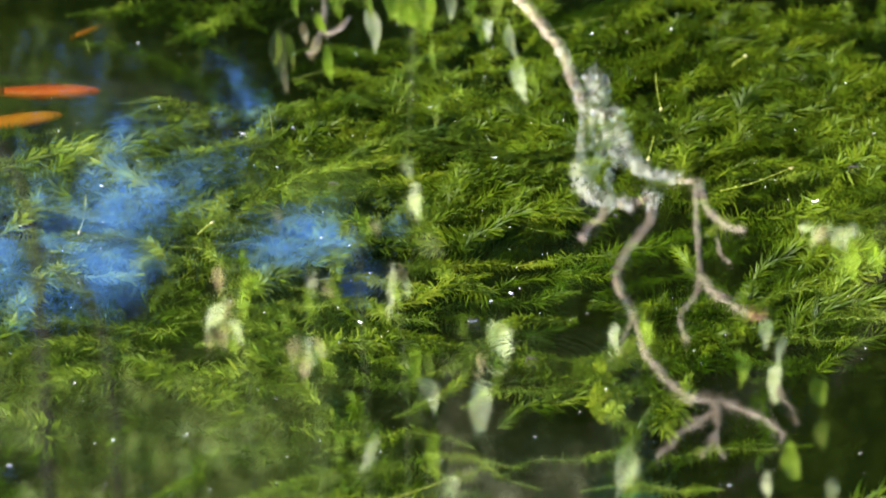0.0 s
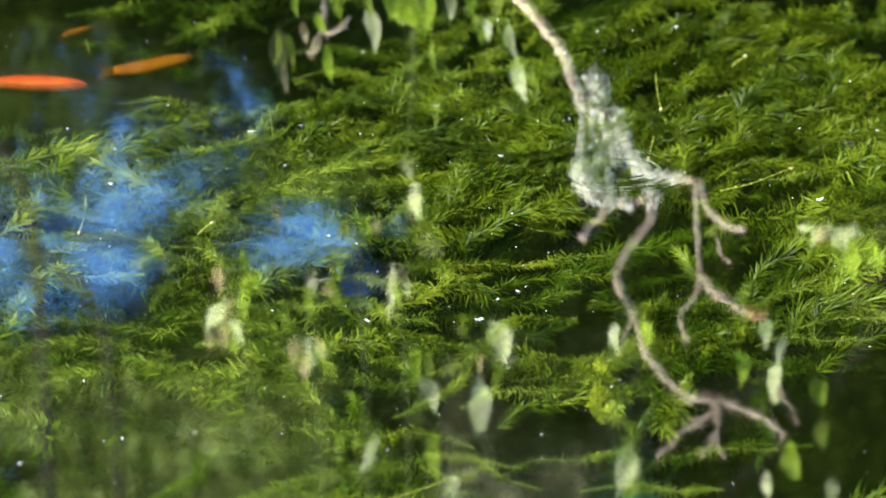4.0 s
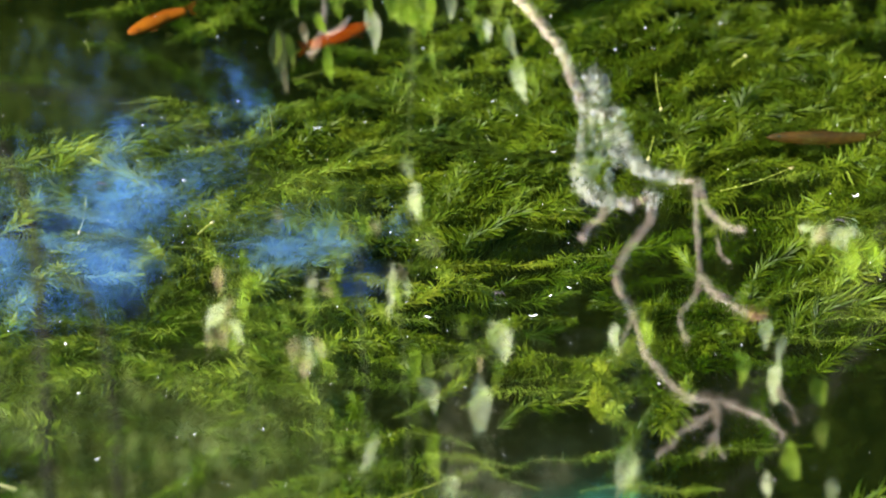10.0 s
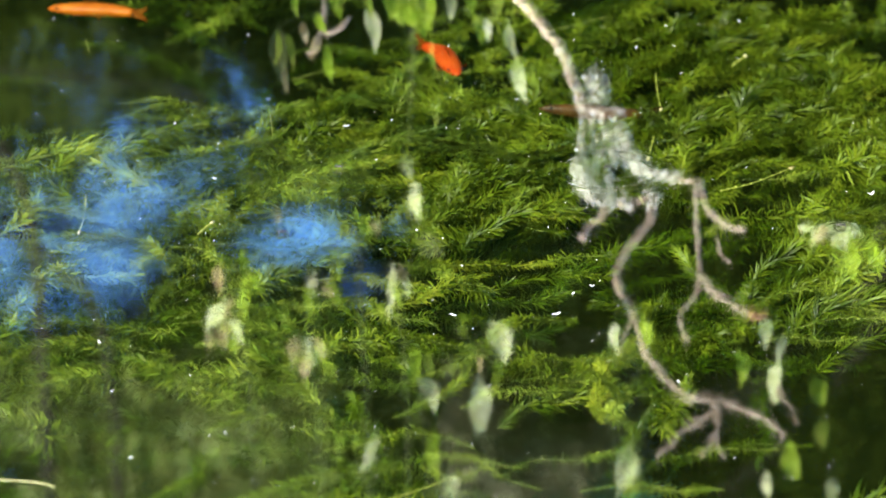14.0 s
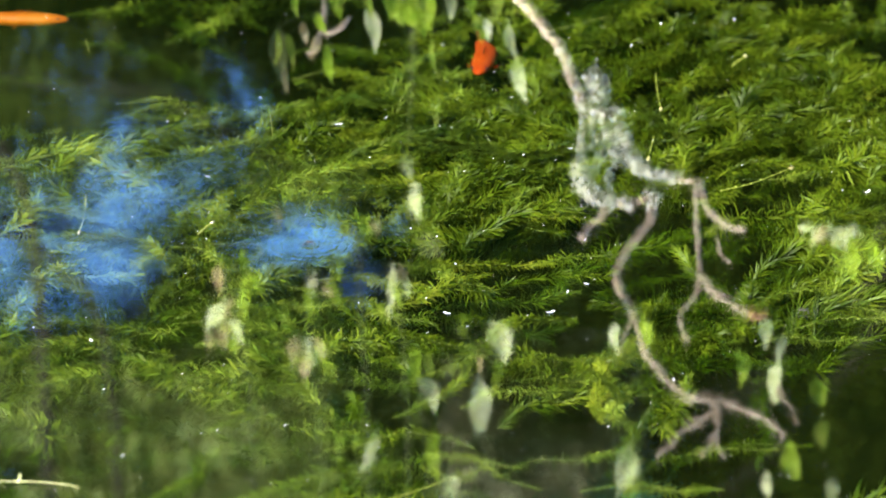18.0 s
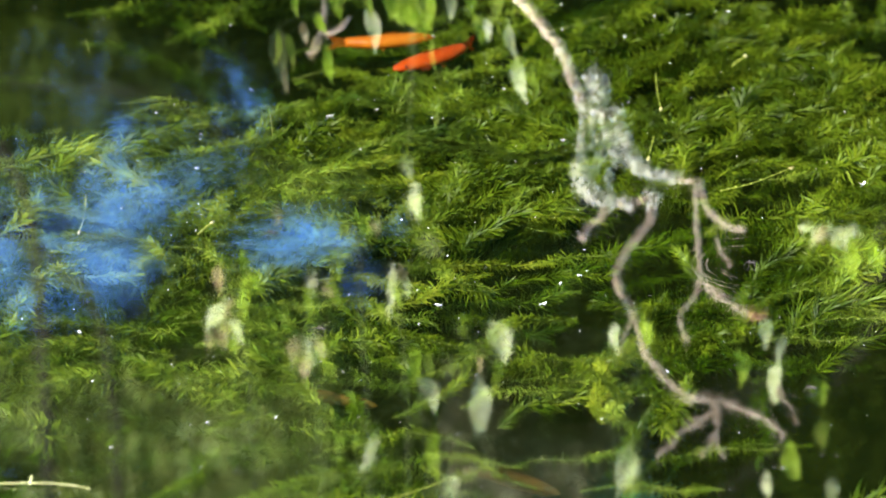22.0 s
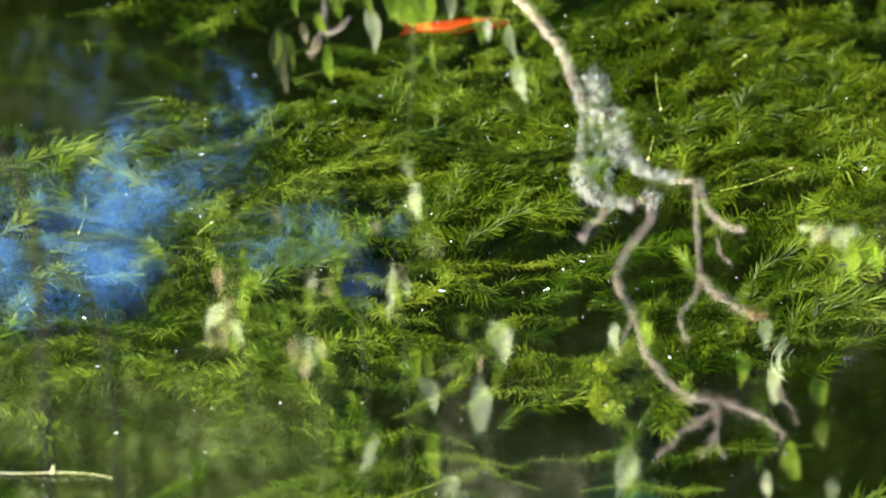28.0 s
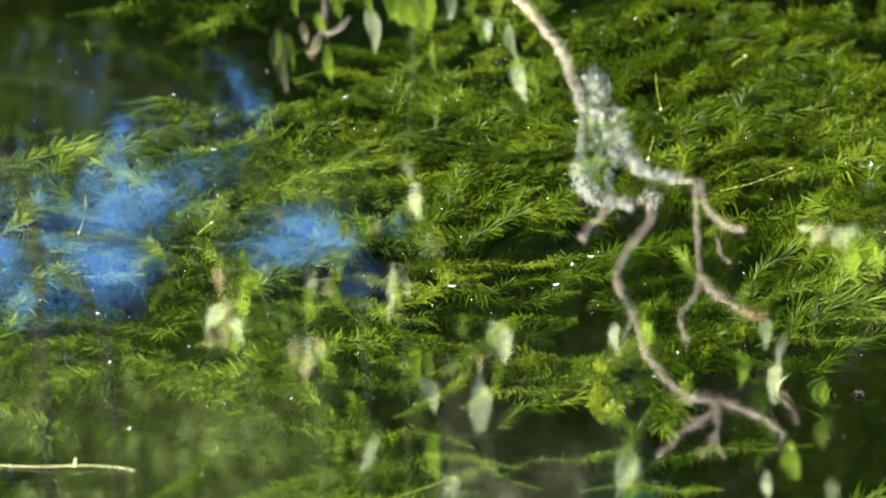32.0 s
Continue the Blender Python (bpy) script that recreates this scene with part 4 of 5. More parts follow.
def build_leaning_tree():
    """A tree on the bank whose long bough carries the hanging shoots."""
    at = Vector((2.9, 3.9, 0.12))
    tr = thing("leaning_tree", at, "dark tree leaning over the pond with a long bough", "tree", "trees round the pond")
    v, f = tube([(0, 0, -0.1), (-0.05, -0.1, 0.8), (-0.2, -0.35, 1.6), (-0.3, -0.5, 2.6), (-0.2, -0.4, 3.6)], 0.13, 0.05, 12, 0.25, 6)
    part("trunk", mesh_of("trunk", v, f, M_TRUNK), tr)
    v, f = tube([(-0.22, -0.38, 1.75), (-0.9, -0.55, 2.0), (-1.9, -0.6, 1.98), (-3.0, -0.6, 1.97), (-4.1, -0.6, 2.0)], 0.05, 0.012, 9, 0.3, 6)
    part("bough", mesh_of("bough", v, f, M_TRUNK), tr)
    ob = part("crown", leaf_cloud("crown", 5000, ((1.2, 2.9, 2.9), (4.2, 5.4, 5.2)), 0.07, 77, M_CROWN, False), tr)
    ob.location = -at


build_branch()
build_leaning_tree()
build_sprays()
build_trees()
build_slim_tree()
BOUGH = build_bough()
BANNER = build_banner()
build_grass()


# ---- fish ----
def fish_materials(name, tops, sides):
    body = material(name, [tops, sides], 30, 0.45, 0.15, 0.0, 0.0, 8, 0.12)
    fin = material(name + "_fin", [tuple(0.8 * c for c in tops), sides], 60, 0.4, 0.1, 0.0, 0.45)
    nd, ln = fin.node_tree.nodes, fin.node_tree.links
    thin, clear = nd.new("ShaderNodeMixShader"), nd.new("ShaderNodeBsdfTransparent")
    thin.inputs[0].default_value = 0.55
    ln.new(nd["Mix Shader"].outputs[0], thin.inputs[1])
    ln.new(clear.outputs[0], thin.inputs[2])
    ln.new(thin.outputs[0], nd["Material Output"].inputs["Surface"])
    return body, fin


M_RED, M_RED_FIN = fish_materials("goldfish_red", (0.24, 0.018, 0.001), (0.36, 0.048, 0.003))
M_ORANGE, M_ORANGE_FIN = fish_materials("goldfish_orange", (0.22, 0.042, 0.002), (0.34, 0.100, 0.006))
M_BROWN, M_BROWN_FIN = fish_materials("carp_brown", (0.013, 0.008, 0.003), (0.060, 0.026, 0.005))
M_BROWN_PALE, M_PALE_FIN = fish_materials("carp_brown_pale", (0.060, 0.024, 0.008), (0.14, 0.060, 0.022))
M_BELLY = material("carp_belly", [(0.10, 0.045, 0.006), (0.18, 0.09, 0.012)], 40, 0.45, 0.15, 0.0, 0.0, 8, 0.12)
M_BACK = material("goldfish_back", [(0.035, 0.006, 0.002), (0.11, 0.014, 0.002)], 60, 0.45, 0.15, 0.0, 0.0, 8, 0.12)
M_EYE = material("fish_eye", [(0.01, 0.01, 0.01), (0.03, 0.03, 0.03)], 200, 0.15, 0.0)


def fin_mesh(outline, thick, mat, name):
    """A thin fin from its outline, in its own plane (x, z), with slightly rippled faces."""
    n = len(outline)
    v = [Vector((x, thick, z)) for x, z in outline] + [Vector((x, -thick, z)) for x, z in outline]
    f = [tuple(range(n)), tuple(range(2 * n - 1, n - 1, -1))]
    for i in range(n):
        q = (i + 1) % n
        f.append((i, i + n, q + n, q))
    return mesh_of(name, v, f, mat, False)


def fish(name, length, body_mat, fin_mat, label, deep=0.066, wide=0.062, belly=None, back=None):
    """A fish heading along +x, its middle at the origin: two rigid body pieces and fins."""
    L = length
    th = thing(name, (0, 0, 0), label, "fish", "fish in the pond")

    def loft(x0, x1, n, fore):
        v, f = [], []
        for i in range(n + 1):
            x = x0 + (x1 - x0) * i / n
            t = min(1.0, max(0.0, 0.5 - x / L * 1.0))                       # 0 at the snout, 1 at the tail root
            prof = (t ** 0.55) * (1 - t) ** 0.75 * 2.05 + 0.16 * t + 0.03
            h, w = deep * L * prof, wide * L * prof * (1.0 if t < 0.5 else 1.25 - 0.5 * t)
            for k in range(12):
                a = 2 * math.pi * k / 12
                v.append(((x), w * math.cos(a), h * math.sin(a) * (1.05 if math.sin(a) > 0 else 0.95)))
        for i in range(n):
            for k in range(12):
                q = (k + 1) % 12
                f.append((i * 12 + k, i * 12 + q, (i + 1) * 12 + q, (i + 1) * 12 + k))
        f.append(tuple(range(12))[::-1])
        f.append(tuple(n * 12 + k for k in range(12)))
        return v, f

    def taper(x):
        k = min(1.0, max(0.0, (-0.10 - x / L) / 0.07))
        return math.sqrt(max(0.0, 1.0 - 0.75 * k * k))

    def sleeve(x):
        k = min(1.0, max(0.0, (x / L + 0.12) / 0.06))
        return math.sqrt(max(0.0, 1.0 - 0.75 * k * k))

    v, f = loft(0.5 * L, -0.17 * L, 18, True)
    v = [(x, y * taper(x), z * taper(x)) for x, y, z in v]
    body = part("body", mesh_of("body", v, f, body_mat), th)
    if belly:
        v, f = loft(0.40 * L, -0.16 * L, 14, True)
        low = [(x, y * 1.01, z * 1.02 - 0.0004) for x, y, z in v]
        faces = [q for q in f[:-2] if all(low[i][2] < -0.0022 for i in q)]
        part("belly", mesh_of("belly", low, faces, belly), th, "orange-brown belly")
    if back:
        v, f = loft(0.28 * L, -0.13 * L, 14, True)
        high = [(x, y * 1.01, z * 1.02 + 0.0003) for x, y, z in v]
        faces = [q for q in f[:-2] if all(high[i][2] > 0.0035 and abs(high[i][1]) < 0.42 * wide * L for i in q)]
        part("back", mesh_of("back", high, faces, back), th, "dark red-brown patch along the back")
    v, f = loft(-0.06 * L, -0.36 * L, 9, False)
    v = [(x, y * sleeve(x), z * sleeve(x)) for x, y, z in v]
    pivot = -0.11 * L
    stern = part("tail_stem", mesh_of("tail_stem", [(x - pivot, y, z) for x, y, z in v], f, body_mat), th)
    stern.location = (pivot, 0, 0)
    tail = part("tail_fin", fin_mesh([(0.02 * L, 0.03 * L), (-0.08 * L, 0.05 * L), (-0.17 * L, 0.075 * L), (-0.15 * L, 0.04 * L), (-0.11 * L, 0.0),
                                      (-0.15 * L, -0.04 * L), (-0.17 * L, -0.07 * L), (-0.08 * L, -0.045 * L), (0.02 * L, -0.03 * L)], 0.0012, fin_mat, "tail_fin"), stern)
    tail.location = (-0.24 * L, 0, 0)
    dors = part("dorsal_fin", fin_mesh([(0.12 * L, 0), (0.08 * L, 0.030 * L), (-0.02 * L, 0.028 * L), (-0.11 * L, 0.012 * L), (-0.11 * L, 0)], 0.001, fin_mat, "dorsal_fin"), body)
    dors.location = (0.05 * L, 0, deep * L * 0.82)
    pect = fin_mesh([(0.02 * L, 0), (-0.02 * L, 0.05 * L), (-0.05 * L, 0.055 * L), (-0.045 * L, 0.02 * L), (-0.02 * L, -0.005 * L)], 0.0008, fin_mat, "pectoral_fin")
    for s in (1, -1):
        p = part("pectoral_fin", pect, body)
        p.matrix_basis = Matrix.Translation((0.22 * L, s * wide * L * 0.8, -0.04 * L)) @ Matrix.Rotation(-s * radians(70), 4, "X")
        p = part("pelvic_fin", pect, body)
        p.matrix_basis = Matrix.Translation((0.0, s * wide * L * 0.5, -deep * L * 0.7)) @ Matrix.Rotation(-s * radians(120), 4, "X") @ Matrix.Scale(0.7, 4)
        bm = bmesh.new()
        bmesh.ops.create_uvsphere(bm, u_segments=8, v_segments=6, radius=0.012 * L)
        me = bpy.data.meshes.new("eye")
        bm.to_mesh(me)
        bm.free()
        me.materials.append(M_EYE)
        e = part("eye", me, body, "small dark eye")
        e.location = (0.40 * L, s * wide * L * 0.55, 0.02 * L)
    return th, stern


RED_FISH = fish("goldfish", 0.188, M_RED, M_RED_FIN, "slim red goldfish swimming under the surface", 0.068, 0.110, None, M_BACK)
ORANGE_FISH = fish("goldfish", 0.178, M_ORANGE, M_ORANGE_FIN, "orange goldfish swimming under the surface", 0.070, 0.092)
THIRD_FISH = fish("goldfish", 0.085, M_ORANGE, M_ORANGE_FIN, "small orange goldfish deep in shaded water")
BROWN_FISH = fish("carp", 0.19, M_BROWN, M_BROWN_FIN, "dark brown carp gliding over the waterweed", 0.062, 0.056, M_BELLY)
DEEP_FISH = fish("carp", 0.13, M_BROWN_PALE, M_PALE_FIN, "dim brown carp low among the waterweed", 0.066, 0.085)


# ---- afloat ----
def flake_mesh(seed, size):
    r = random.Random(seed)
    v = [Vector((0, 0, size * 0.25))]
    n = 7
    for k in range(n):
        a = 2 * math.pi * k / n
        q = size * r.uniform(0.35, 1.0)
        v.append(Vector((q * math.cos(a) * 1.4, q * math.sin(a) * 0.8, size * r.uniform(0.0, 0.3))))
    v.append(Vector((0, 0, -size * 0.1)))
    f = [(0, 1 + k, 1 + (k + 1) % n) for k in range(n)] + [(n + 1, 1 + (k + 1) % n, 1 + k) for k in range(n)]
    return mesh_of("fluff_and_glint", v, f, M_FLUFF_GLINT, False)


def seed_mesh(seed, size):
    """A seed with two ragged wings and a few hairs."""
    r = random.Random(seed)
    v, f = [], []
    for side in (1, -1):
        b0 = len(v)
        L = size * r.uniform(1.2, 2.4)
        turn = r.uniform(-0.5, 0.5)
        for i in range(5):
            t = i / 4
            w = size * 0.42 * math.sin(math.pi * (0.12 + 0.8 * t)) * r.uniform(0.7, 1.2)
            x, y = side * L * t, turn * L * t * t
            z = size * (0.25 + 0.5 * t * r.uniform(0.3, 1))
            v += [Vector((x, y - w, z * 0.8)), Vector((x, y + w, z))]
        for i in range(4):
            f.append((b0 + 2 * i, b0 + 2 * i + 1, b0 + 2 * i + 3, b0 + 2 * i + 2))
    for i in range(3):
        b0 = len(v)
        a, L = r.uniform(0, 6.28), size * r.uniform(1.0, 2.0)
        d, n = Vector((math.cos(a), math.sin(a), 0.2)), Vector((-math.sin(a), math.cos(a), 0)) * size * 0.06
        v += [n, -n, d * L - n * 0.3, d * L + n * 0.3]
        f.append((b0, b0 + 1, b0 + 2, b0 + 3))
    return mesh_of("floating_seed", v, f, M_FLUFF_GLINT, False)


# Drift of what floats: seconds, steps across and down on the camera's view grid.
DRIFT = [(0, 0, 0), (3, 8, -3), (5, 16, -5), (7, 40, -7), (9, 84, -10), (11, 115, -13), (13, 139, -15), (16.5, 134, -18), (19, 126, -22), (23, 116, -43), (28, 122, -66), (32, 137, -76)]
BITS = [(868, 534, 3), (836, 570, 4), (1047, 60, 3), (990, 98, 3), (569, 421, 2), (178, 440, 2), (430, 238, 5), (630, 96, 3), (553, 15, 2), (870, 40, 3),
        (1187, 52, 3), (1497, 147, 2), (1547, 236, 3), (875, 280, 3), (638, 572, 4), (904, 520, 3), (456, 690, 2), (283, 190, 3), (244, 76, 2), (132, 678, 2), (17, 824, 4),
        (168, 784, 2), (486, 770, 2), (180, 330, 3), (103, 232, 2), (1442, 358, 5), (1072, 690, 3), (1522, 802, 2), (1290, 860, 2), (-18, 707, 4), (-40, 620, 3), (200, 780, 3), (330, 770, 3),
        (490, 296, 2), (625, 240, 2), (520, 226, 3), (760, 190, 3), (655, 484, 2)]
FLOATERS = []


def build_floaters():
    meshes = [flake_mesh(i, 0.00105) for i in range(6)]
    seeds = [seed_mesh(40 + i, 0.0016) for i in range(5)]
    r = random.Random(11)
    spots = [(a, b, s) for a, b, s in BITS]
    # Tiny white flakes: floating fluff, and painted stand-ins for sun glints.
    for i in range(330):
        spots.append((r.uniform(-180, 1540), r.uniform(30, 950), r.uniform(0.7, 1.5) if i < 200 else r.uniform(0.45, 0.9)))
    for i, (a, b, s) in enumerate(spots):
        if s >= 3:
            ob = tagged(new("floating_seed", seeds[i % 5]), "small white winged seed afloat on the water", "seed", "seeds afloat")
            k = s * (0.5 if b < 640 else 0.36)
            ob.scale = (k, k, k)
        else:
            ob = tagged(new("fluff_and_glint", meshes[i % 6]), "tiny white flake afloat, for fluff and for sun glints on the water", "fluff", "bits of fluff afloat")
            k = s * (0.85 if b < 640 else 0.6)
            ob.scale = (k, k, k * 1.6)
        FLOATERS.append((ob, a, b, r.uniform(0, 360)))


build_floaters()


def build_straw():
    st = thing("floating_straw", (0, 0, 0), "thin pale straw floating on the water", "straw")
    k = 0.85 * UNIT
    v, f = tube([(-260 * k, 0.012, 0.001), (-180 * k, 0.004, 0.002), (-90 * k, 0.003, 0.003), (-30 * k, -0.002, 0.002), (0, -0.010, 0.001)], 0.0006, 0.0005, 7, 0.3, 5)
    part("stalk", mesh_of("stalk", v, f, M_STRAW), st)
    v, f = tube([(-110 * k, 0.002, 0.002), (-108 * k, 0.010, 0.010)], 0.002, 0.001, 6, 0.4, 3)
    part("stub", mesh_of("stub", v, f, M_STRAW), st)
    return st


STRAW = build_straw()


# ---- water striders ----
def strider():
    """A small dark insect on the surface, with the ring of ripples that it carries along."""
    st = thing("water_strider", (0, 0, 0), "tiny dark water strider ringed by ripples", "insect", "water striders")
    v, f = tube([(-0.006, 0, 0.004), (0, 0, 0.0045), (0.006, 0, 0.004)], 0.0014, 0.0008, 6, 0.1, 4)
    part("body", mesh_of("body", v, f, M_INSECT), st)
    for sx, reach in ((0.004, 0.006), (0.0, 0.010), (-0.004, 0.009)):
        for side in (1, -1):
            v, f = tube([(sx * 0.5, 0, 0.004), (sx * 1.2, side * reach * 0.5, 0.006), (sx * 2, side * reach, 0.0008)], 0.0004, 0.0003, 5, 0, 3)
            part("leg", mesh_of("leg", v, f, M_INSECT), st)
    return st


def ripple_mesh(radii, height, width):
    v, f = [], []
    n = 72
    for m, r in enumerate(radii):
        for j in range(5):
            k = j / 4
            z = height * (1 - 0.6 * abs(m / (len(radii) - 1) - 0.4)) * math.sin(math.pi * k)
            b0 = len(v)
            for i in range(n):
                a = 2 * math.pi * i / n
                v.append(((r + (k - 0.5) * width) * math.cos(a), (r + (k - 0.5) * width) * math.sin(a), z * (0.12 + 0.88 * (0.5 + 0.5 * math.sin(2 * a + 2.4 * m)) ** 1.4)))
            if j:
                for i in range(n):
                    q = (i + 1) % n
                    f.append((b0 - n + i, b0 - n + q, b0 + q, b0 + i))
    return mesh_of("ripple", v, f, M_WATER)


M_INSECT = material("insect_shell", [(0.012, 0.010, 0.008), (0.04, 0.03, 0.02)], 300, 0.35, 0.1)
RIPPLE_WIDE = ripple_mesh([0.026, 0.036, 0.047, 0.059, 0.072, 0.086, 0.101], 0.00007, 0.0105)
RIPPLE_SMALL = ripple_mesh([0.010, 0.018, 0.027], 0.00005, 0.007)
RIPPLE_FAINT = ripple_mesh([0.022, 0.033, 0.046, 0.060], 0.000022, 0.0115)
STRIDERS = []
for mesh in (RIPPLE_WIDE, RIPPLE_FAINT, RIPPLE_SMALL, RIPPLE_SMALL):
    one = strider()
    part("ripple", mesh, one, "rings of small ripples")
    STRIDERS.append(one)


# ---- what moves ----
def depth_at(depth, t):
    """How deep a fish swims: one depth, or pairs of seconds and metres."""
    if not isinstance(depth, (list, tuple)):
        return depth
    for (t0, d0), (t1, d1) in zip(depth, depth[1:]):
        if t <= t1:
            return d0 + (d1 - d0) * (t - t0) / (t1 - t0)
    return depth[-1][1]


def swim(fish_pair, rows, depth, beat=0.9, sway=16, seed=0, rise=0, bends=()):
    """Rows: seconds, the fish's middle on the camera's view grid, its heading over the ground in degrees (0 to the
    east, 90 away).
    """
    th, stern = fish_pair
    keyed = []
    for t, a, b, h in rows:
        p = sight(a, b, -depth_at(depth, t))
        keyed.append((t, pose(p.x, p.y, p.z, 0, -rise, h)))
    walk(th, keyed)
    n = int(32 / (beat / 2))
    base = stern.location.copy()
    keyed = []
    for i in range(n + 1):
        t = 32.0 * i / n
        turn = sway * (0.4 + 0.6 * abs(math.sin(i * 0.37 + seed))) * (1 if i % 2 else -1)
        for when, bend, span in bends:
            k = math.exp(-((t - when) / span) ** 4)
            turn += (bend - turn) * k
        keyed.append((t, pose(base.x, base.y, base.z, 0, 0, turn)))
    walk(stern, keyed)


def motions():
    swim(RED_FISH, [(0, 80, 164, 4), (0.5, 64, 161, 2), (1, 32, 158, -4), (1.5, 82, 163, 0), (2, 65, 163, 0), (2.5, 74, 163, 2), (3, 62, 158, 2), (3.5, 34, 155, 0), (4.5, 105, 138, -12), (5.5, 185, 117, -18), (6, 240, 112, 14),
                    (6.5, 338, 99, 38), (7, 410, 78, 30), (7.5, 485, 63, 4), (8, 561, 62, 0), (8.5, 586, 63, 10), (9, 594, 64, 25), (9.5, 590, 68, 52), (10, 599, 66, 55), (10.5, 620, 52, 32),
                    (11, 648, 47, 10), (11.5, 664, 46, 0), (12, 719, 48, -16), (12.5, 776, 64, -76), (13, 763, 80, -110), (13.5, 767, 88, -83), (14, 789, 102, -78), (14.5, 789, 108, -76),
                    (16.5, 824, 102, -80), (17, 842, 95, -100), (17.5, 847, 94, -92), (18, 859, 100, -98), (18.5, 862, 97, -106), (19, 877, 86, -102), (19.5, 877, 93, -92),
                    (20, 877, 95, -88), (20.5, 875, 92, -100), (21, 859, 86, -140), (21.5, 812, 93, -136), (22, 771, 102, -137), (22.5, 759, 102, -140), (23, 752, 98, -154),
                    (23.5, 738, 101, -161), (24, 724, 97, -165), (24.5, 731, 94, -166), (25, 699, 84, -200), (25.5, 692, 74, -218), (26.2, 690, 62, -285), (26.9, 710, 52, -330),
                    (27.5, 738, 49, -364), (28, 808, 48, -346), (28.5, 867, 36, -332), (29, 918, 23, -360), (29.5, 975, 15, -400), (30, 985, 4, -364), (30.5, 1015, 0, -360),
                    (31, 1090, -25, -340), (32, 1250, -70, -340)], [(0, 0.128), (1, 0.12), (3, 0.112), (6, 0.05), (8, 0.045), (9, 0.10), (10, 0.10), (11, 0.07), (12, 0.03), (27, 0.03), (28, 0.03), (29, 0.05), (30, 0.08), (32, 0.09)], 0.9, 14, 0, 0, [(14.0, 24, 0.5), (17.0, 42, 0.7), (18.2, 20, 0.5)])
    swim(ORANGE_FISH, [(0, 20, 216, 24), (0.5, 42, 210, 20), (1, 50, 202, 14), (1.5, 64, 196, 12), (2, 64, 193, 14), (2.5, 92, 184, 32), (3, 145, 164, 34), (3.5, 228, 138, 36),
                       (4.5, 270, 105, 30), (5.5, 268, 92, -25), (6, 251, 68, -82), (6.5, 266, 62, -114), (7, 264, 58, -122), (7.5, 264, 54, -122), (8, 247, 41, -102), (8.5, 262, 33, -104),
                       (9, 282, 36, -114), (9.5, 290, 35, -120), (10, 279, 36, -120), (10.5, 250, 50, -128), (11, 253, 50, -128), (11.5, 281, 46, -150), (12, 286, 45, -168), (12.5, 295, 42, -204),
                       (13, 256, 42, -208), (13.5, 239, 26, -198), (14, 174, 18, -186), (14.5, 156, 12, -184), (15.5, 40, 6, -180), (16.2, -50, 4, -250), (16.8, -60, 10, -310), (17.5, -35, 20, -360), (18, 30, 34, -362), (18.5, 215, 50, -366), (19, 284, 54, -370),
                       (19.5, 362, 62, -390), (20, 406, 74, -376), (20.5, 492, 84, -372), (21, 548, 85, -360), (21.5, 618, 84, -354), (22, 678, 74, -344), (22.5, 748, 58, -352), (23, 778, 51, -360),
                       (23.5, 820, 46, -366), (24, 847, 46, -390), (24.5, 835, 39, -360), (25, 873, 32, -344), (25.5, 905, 23, -352), (26.5, 970, 12, -352), (27.5, 1050, -4, -344), (28.5, 1150, -60, -340), (32, 1300, -110, -340)],
         [(0, 0.118), (3, 0.116), (6, 0.10), (7, 0.055), (8, 0.055), (13, 0.06), (18, 0.034), (20, 0.05), (23, 0.034), (32, 0.034)], 1.0, 16, 1)
    swim(THIRD_FISH, [(0, 155, 56, 60), (1, 165, 52, 50), (2, 175, 46, 30), (2.5, 162, 50, 30), (3.5, 145, 58, 40), (5.5, 60, 30, 60), (7, -10, 0, 80), (9, 40, 10, 120), (11, -60, -40, 150), (32, -120, -80, 160)], 0.12, 1.1, 12, 2)
    swim(BROWN_FISH, [(0, 1760, 250, 180), (7, 1680, 250, 180), (9, 1560, 250, 180), (9.5, 1518, 249, 182), (10, 1460, 245, 192), (10.5, 1413, 258, 232), (11, 1341, 286, 234), (11.5, 1311, 286, 196),
                      (12, 1269, 277, 178), (12.5, 1243, 258, 150), (13, 1216, 250, 127), (13.5, 1153, 210, 122), (14, 1060, 200, 182), (14.5, 879, 214, 228), (15.5, 865, 214, 220), (16.5, 856, 208, 212),
                      (17, 652, 258, 260), (17.5, 627, 292, 268), (18, 627, 315, 264), (18.5, 631, 318, 258), (19, 610, 318, 253), (19.5, 560, 430, 262), (20, 560, 600, 285), (20.5, 627, 720, 316),
                      (21, 705, 754, 318), (21.5, 842, 821, 318), (22, 897, 845, 314), (23, 1010, 960, 310), (25, 1200, 1080, 320), (32, 1400, 1150, 330)], [(0, 0.031), (14.5, 0.031), (16.5, 0.022), (17.1, 0.022), (17.6, 0.07), (19.5, 0.13), (20.2, 0.13), (20.8, 0.105), (32, 0.105)], 0.8, 14, 3, 5, [(17.0, -44, 0.5)])
    swim(DEEP_FISH, [(0, 250, 1000, 60), (18, 250, 960, 70), (20.5, 330, 930, 60), (21.4, 470, 800, 30), (22, 592, 705, -25), (22.5, 642, 725, -12), (23, 680, 742, -6), (23.5, 690, 742, -4), (24, 708, 747, -44),
                     (24.5, 714, 750, -44), (25, 722, 780, -75), (25.5, 705, 800, -110), (27.5, 640, 930, -120), (32, 500, 1100, -130)], [(0, 0.13), (22, 0.13), (23, 0.075), (24, 0.075), (25, 0.12), (32, 0.13)], 1.0, 10, 4)
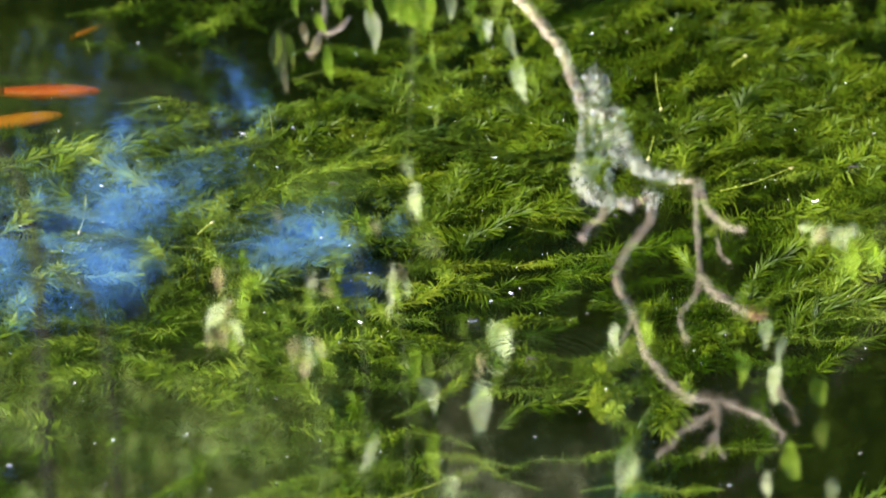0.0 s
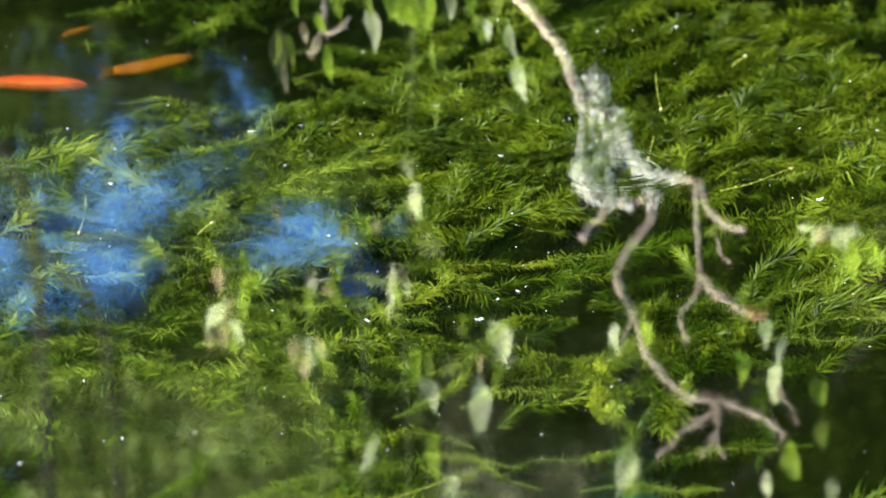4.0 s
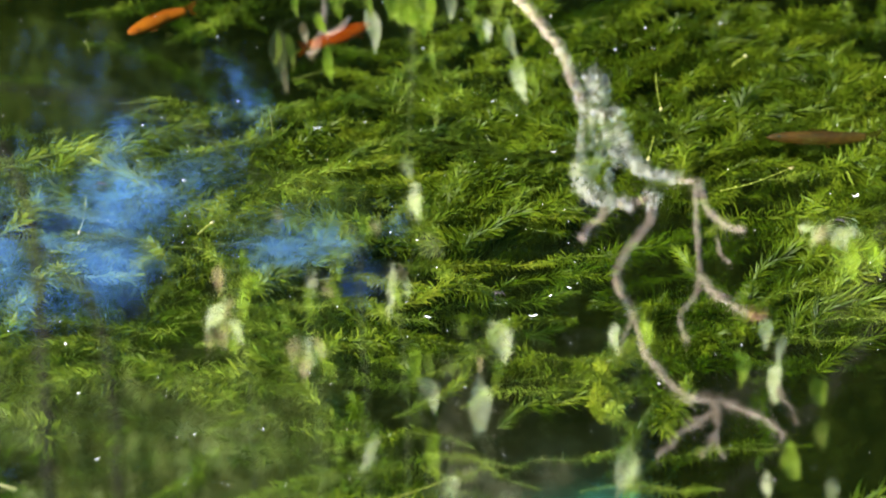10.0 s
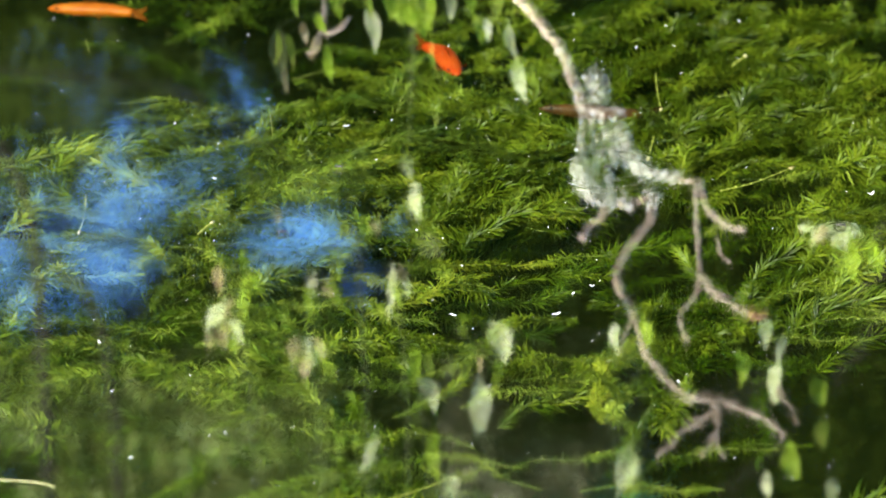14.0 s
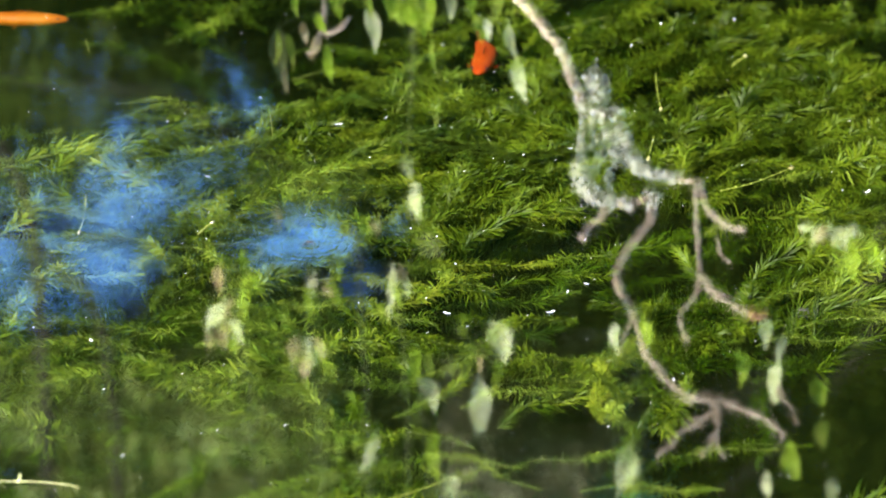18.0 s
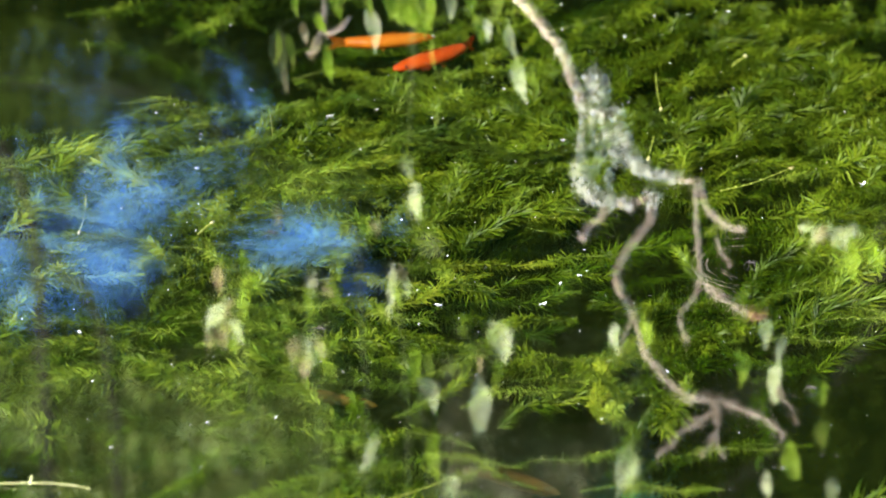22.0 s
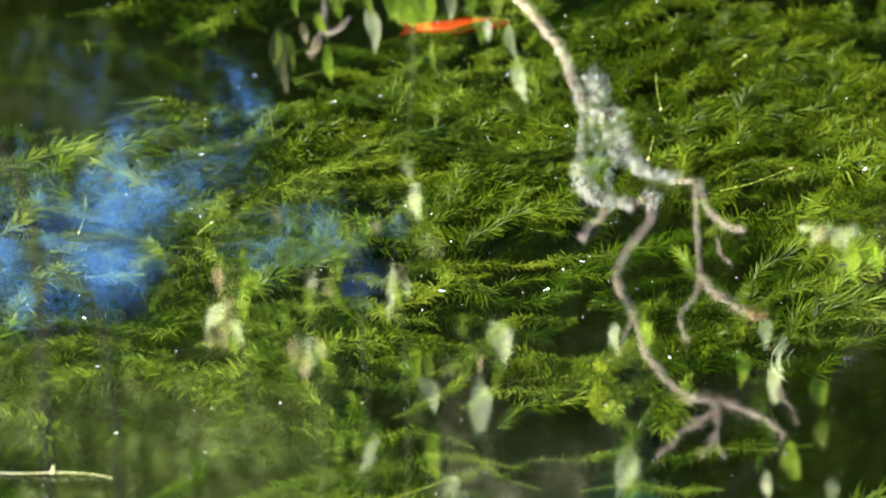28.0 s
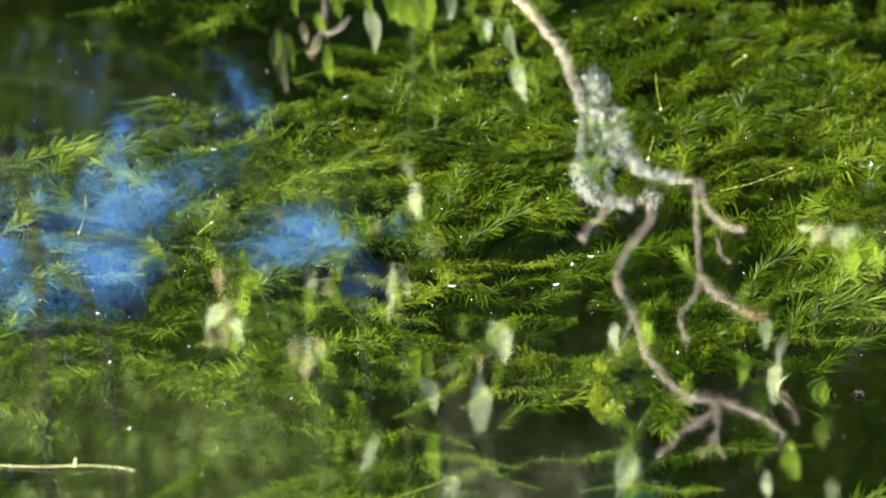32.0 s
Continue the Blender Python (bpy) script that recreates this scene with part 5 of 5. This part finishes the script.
    for ob, a, b, turn in FLOATERS:
        pull = 1.55 - 0.9 * min(1, max(0, a / 1568))
        rows = []
        for t, dx, dy in DRIFT:
            p = sight(a + dx * pull, b + dy * 0.85, 0.0006)
            rows.append((t, pose(p.x, p.y, p.z, 0, 0, turn + 1.2 * t)))
        walk(ob, rows)
    skate = [[(0, 940, 640), (2, 1190, 690), (4, 1100, 300), (6, 1060, 135), (7.2, 1100, 300), (7.6, 1170, 320), (8, 1490, 405), (8.6, 1620, 300), (10.6, 1620, 280), (11.2, 1300, 300), (11.5, 1110, 310), (12, 1190, 440),
              (12.5, 1090, 310), (13, 1100, 275), (13.5, 1110, 315), (14, 1075, 300), (14.6, 1200, 320), (15.5, 1300, 380), (17, 1440, 560), (18, 1580, 660), (18.6, 1480, 690), (19, 1270, 700), (19.5, 1190, 480), (20, 1150, 335),
              (20.6, 1290, 470), (22, 1330, 470), (22.6, 1190, 330), (23, 1175, 325), (23.5, 1270, 690), (24, 1195, 690), (25, 1330, 640), (28, 1500, 640), (32, 1520, 700)],
             [(0, 590, 330), (1, 570, 380), (3, 480, 370), (6, 575, 385), (7, 620, 430), (7.5, 540, 440), (10, 180, 330), (11, 545, 395), (13, 510, 420), (14, 500, 415), (17, 560, 440), (18.5, 540, 430), (20.5, 530, 412), (21, 510, 405), (22, 480, 416),
              (23, 458, 417), (25, 520, 300), (28, 420, 260), (29, 540, 430), (31, 520, 500), (32, 480, 560)],
             [(0, 1510, 300), (6, 1500, 250), (8, 1480, 400), (13, 1500, 385), (14.5, 1480, 410), (16.5, 1470, 400), (19, 1400, 660), (23, 1452, 692), (26, 1480, 600), (29, 1500, 420), (32, 1540, 330)],
             [(0, 838, 572), (3, 905, 640), (6, 900, 617), (7, 760, 372), (8, 780, 140), (9, 845, 400), (12, 900, 580), (14, 600, 300), (19, 210, 320), (20, 860, 600), (23, 380, 556), (28, 190, 318), (32, 120, 640)]]
    for ob, path in zip(STRIDERS, skate):
        rows = []
        for i, (t, a, b) in enumerate(path):
            p = sight(a, b, 0.0004)
            rows.append((t, pose(p.x, p.y, p.z, 0, 0, 30 * math.sin(i * 1.7))))
        walk(ob, rows)
    rows = []
    for t, a, b in ((0, -120, 868), (5, -70, 866), (8.3, 0, 862), (10, 31, 861), (12, 69, 859), (14.5, 106, 857), (16.5, 127, 857), (19, 150, 861), (21, 158, 862), (23, 167, 859),
                    (25.5, 178, 850), (28, 201, 842), (30, 222, 835), (32, 240, 829)):
        p = sight(a, b, 0.001)
        rows.append((t, pose(p.x, p.y, p.z, 0, 0, -4 + 0.18 * t)))
    walk(STRAW, rows)
    at = BOUGH.location.copy()
    walk(BOUGH, [(t, pose(at.x, at.y, at.z, 0, -6.2 * lift, 0)) for t, lift in ((0, 0.15), (2, 0), (3.4, 0.02), (6, 0.12), (8, 0.05), (9, 0.2), (10, 0.5), (11, 0.2), (12, 0), (14, 0), (16, 0.3), (17, 0.45), (18, 0.2),
                 (19, 0.25), (20, 0.4), (21, 0.5), (22, 0.25), (23, 0.12), (25, 0.15), (26.5, 0.6), (27.4, 0.97), (28, 1.0), (29, 0.5), (30, 0.2), (31, 0.1), (32, 0.05))])
    at = BANNER.location.copy()
    walk(BANNER, [(t, pose(at.x, at.y, at.z, 0, -tilt, 0)) for t, tilt in ((0, 0), (6.9, 0), (7.5, 1.4), (8.1, 3.2), (8.6, 3.0), (9.4, 2.3), (10.2, 1.6), (10.9, 0.9), (11.6, 0), (32, 0))])


motions()
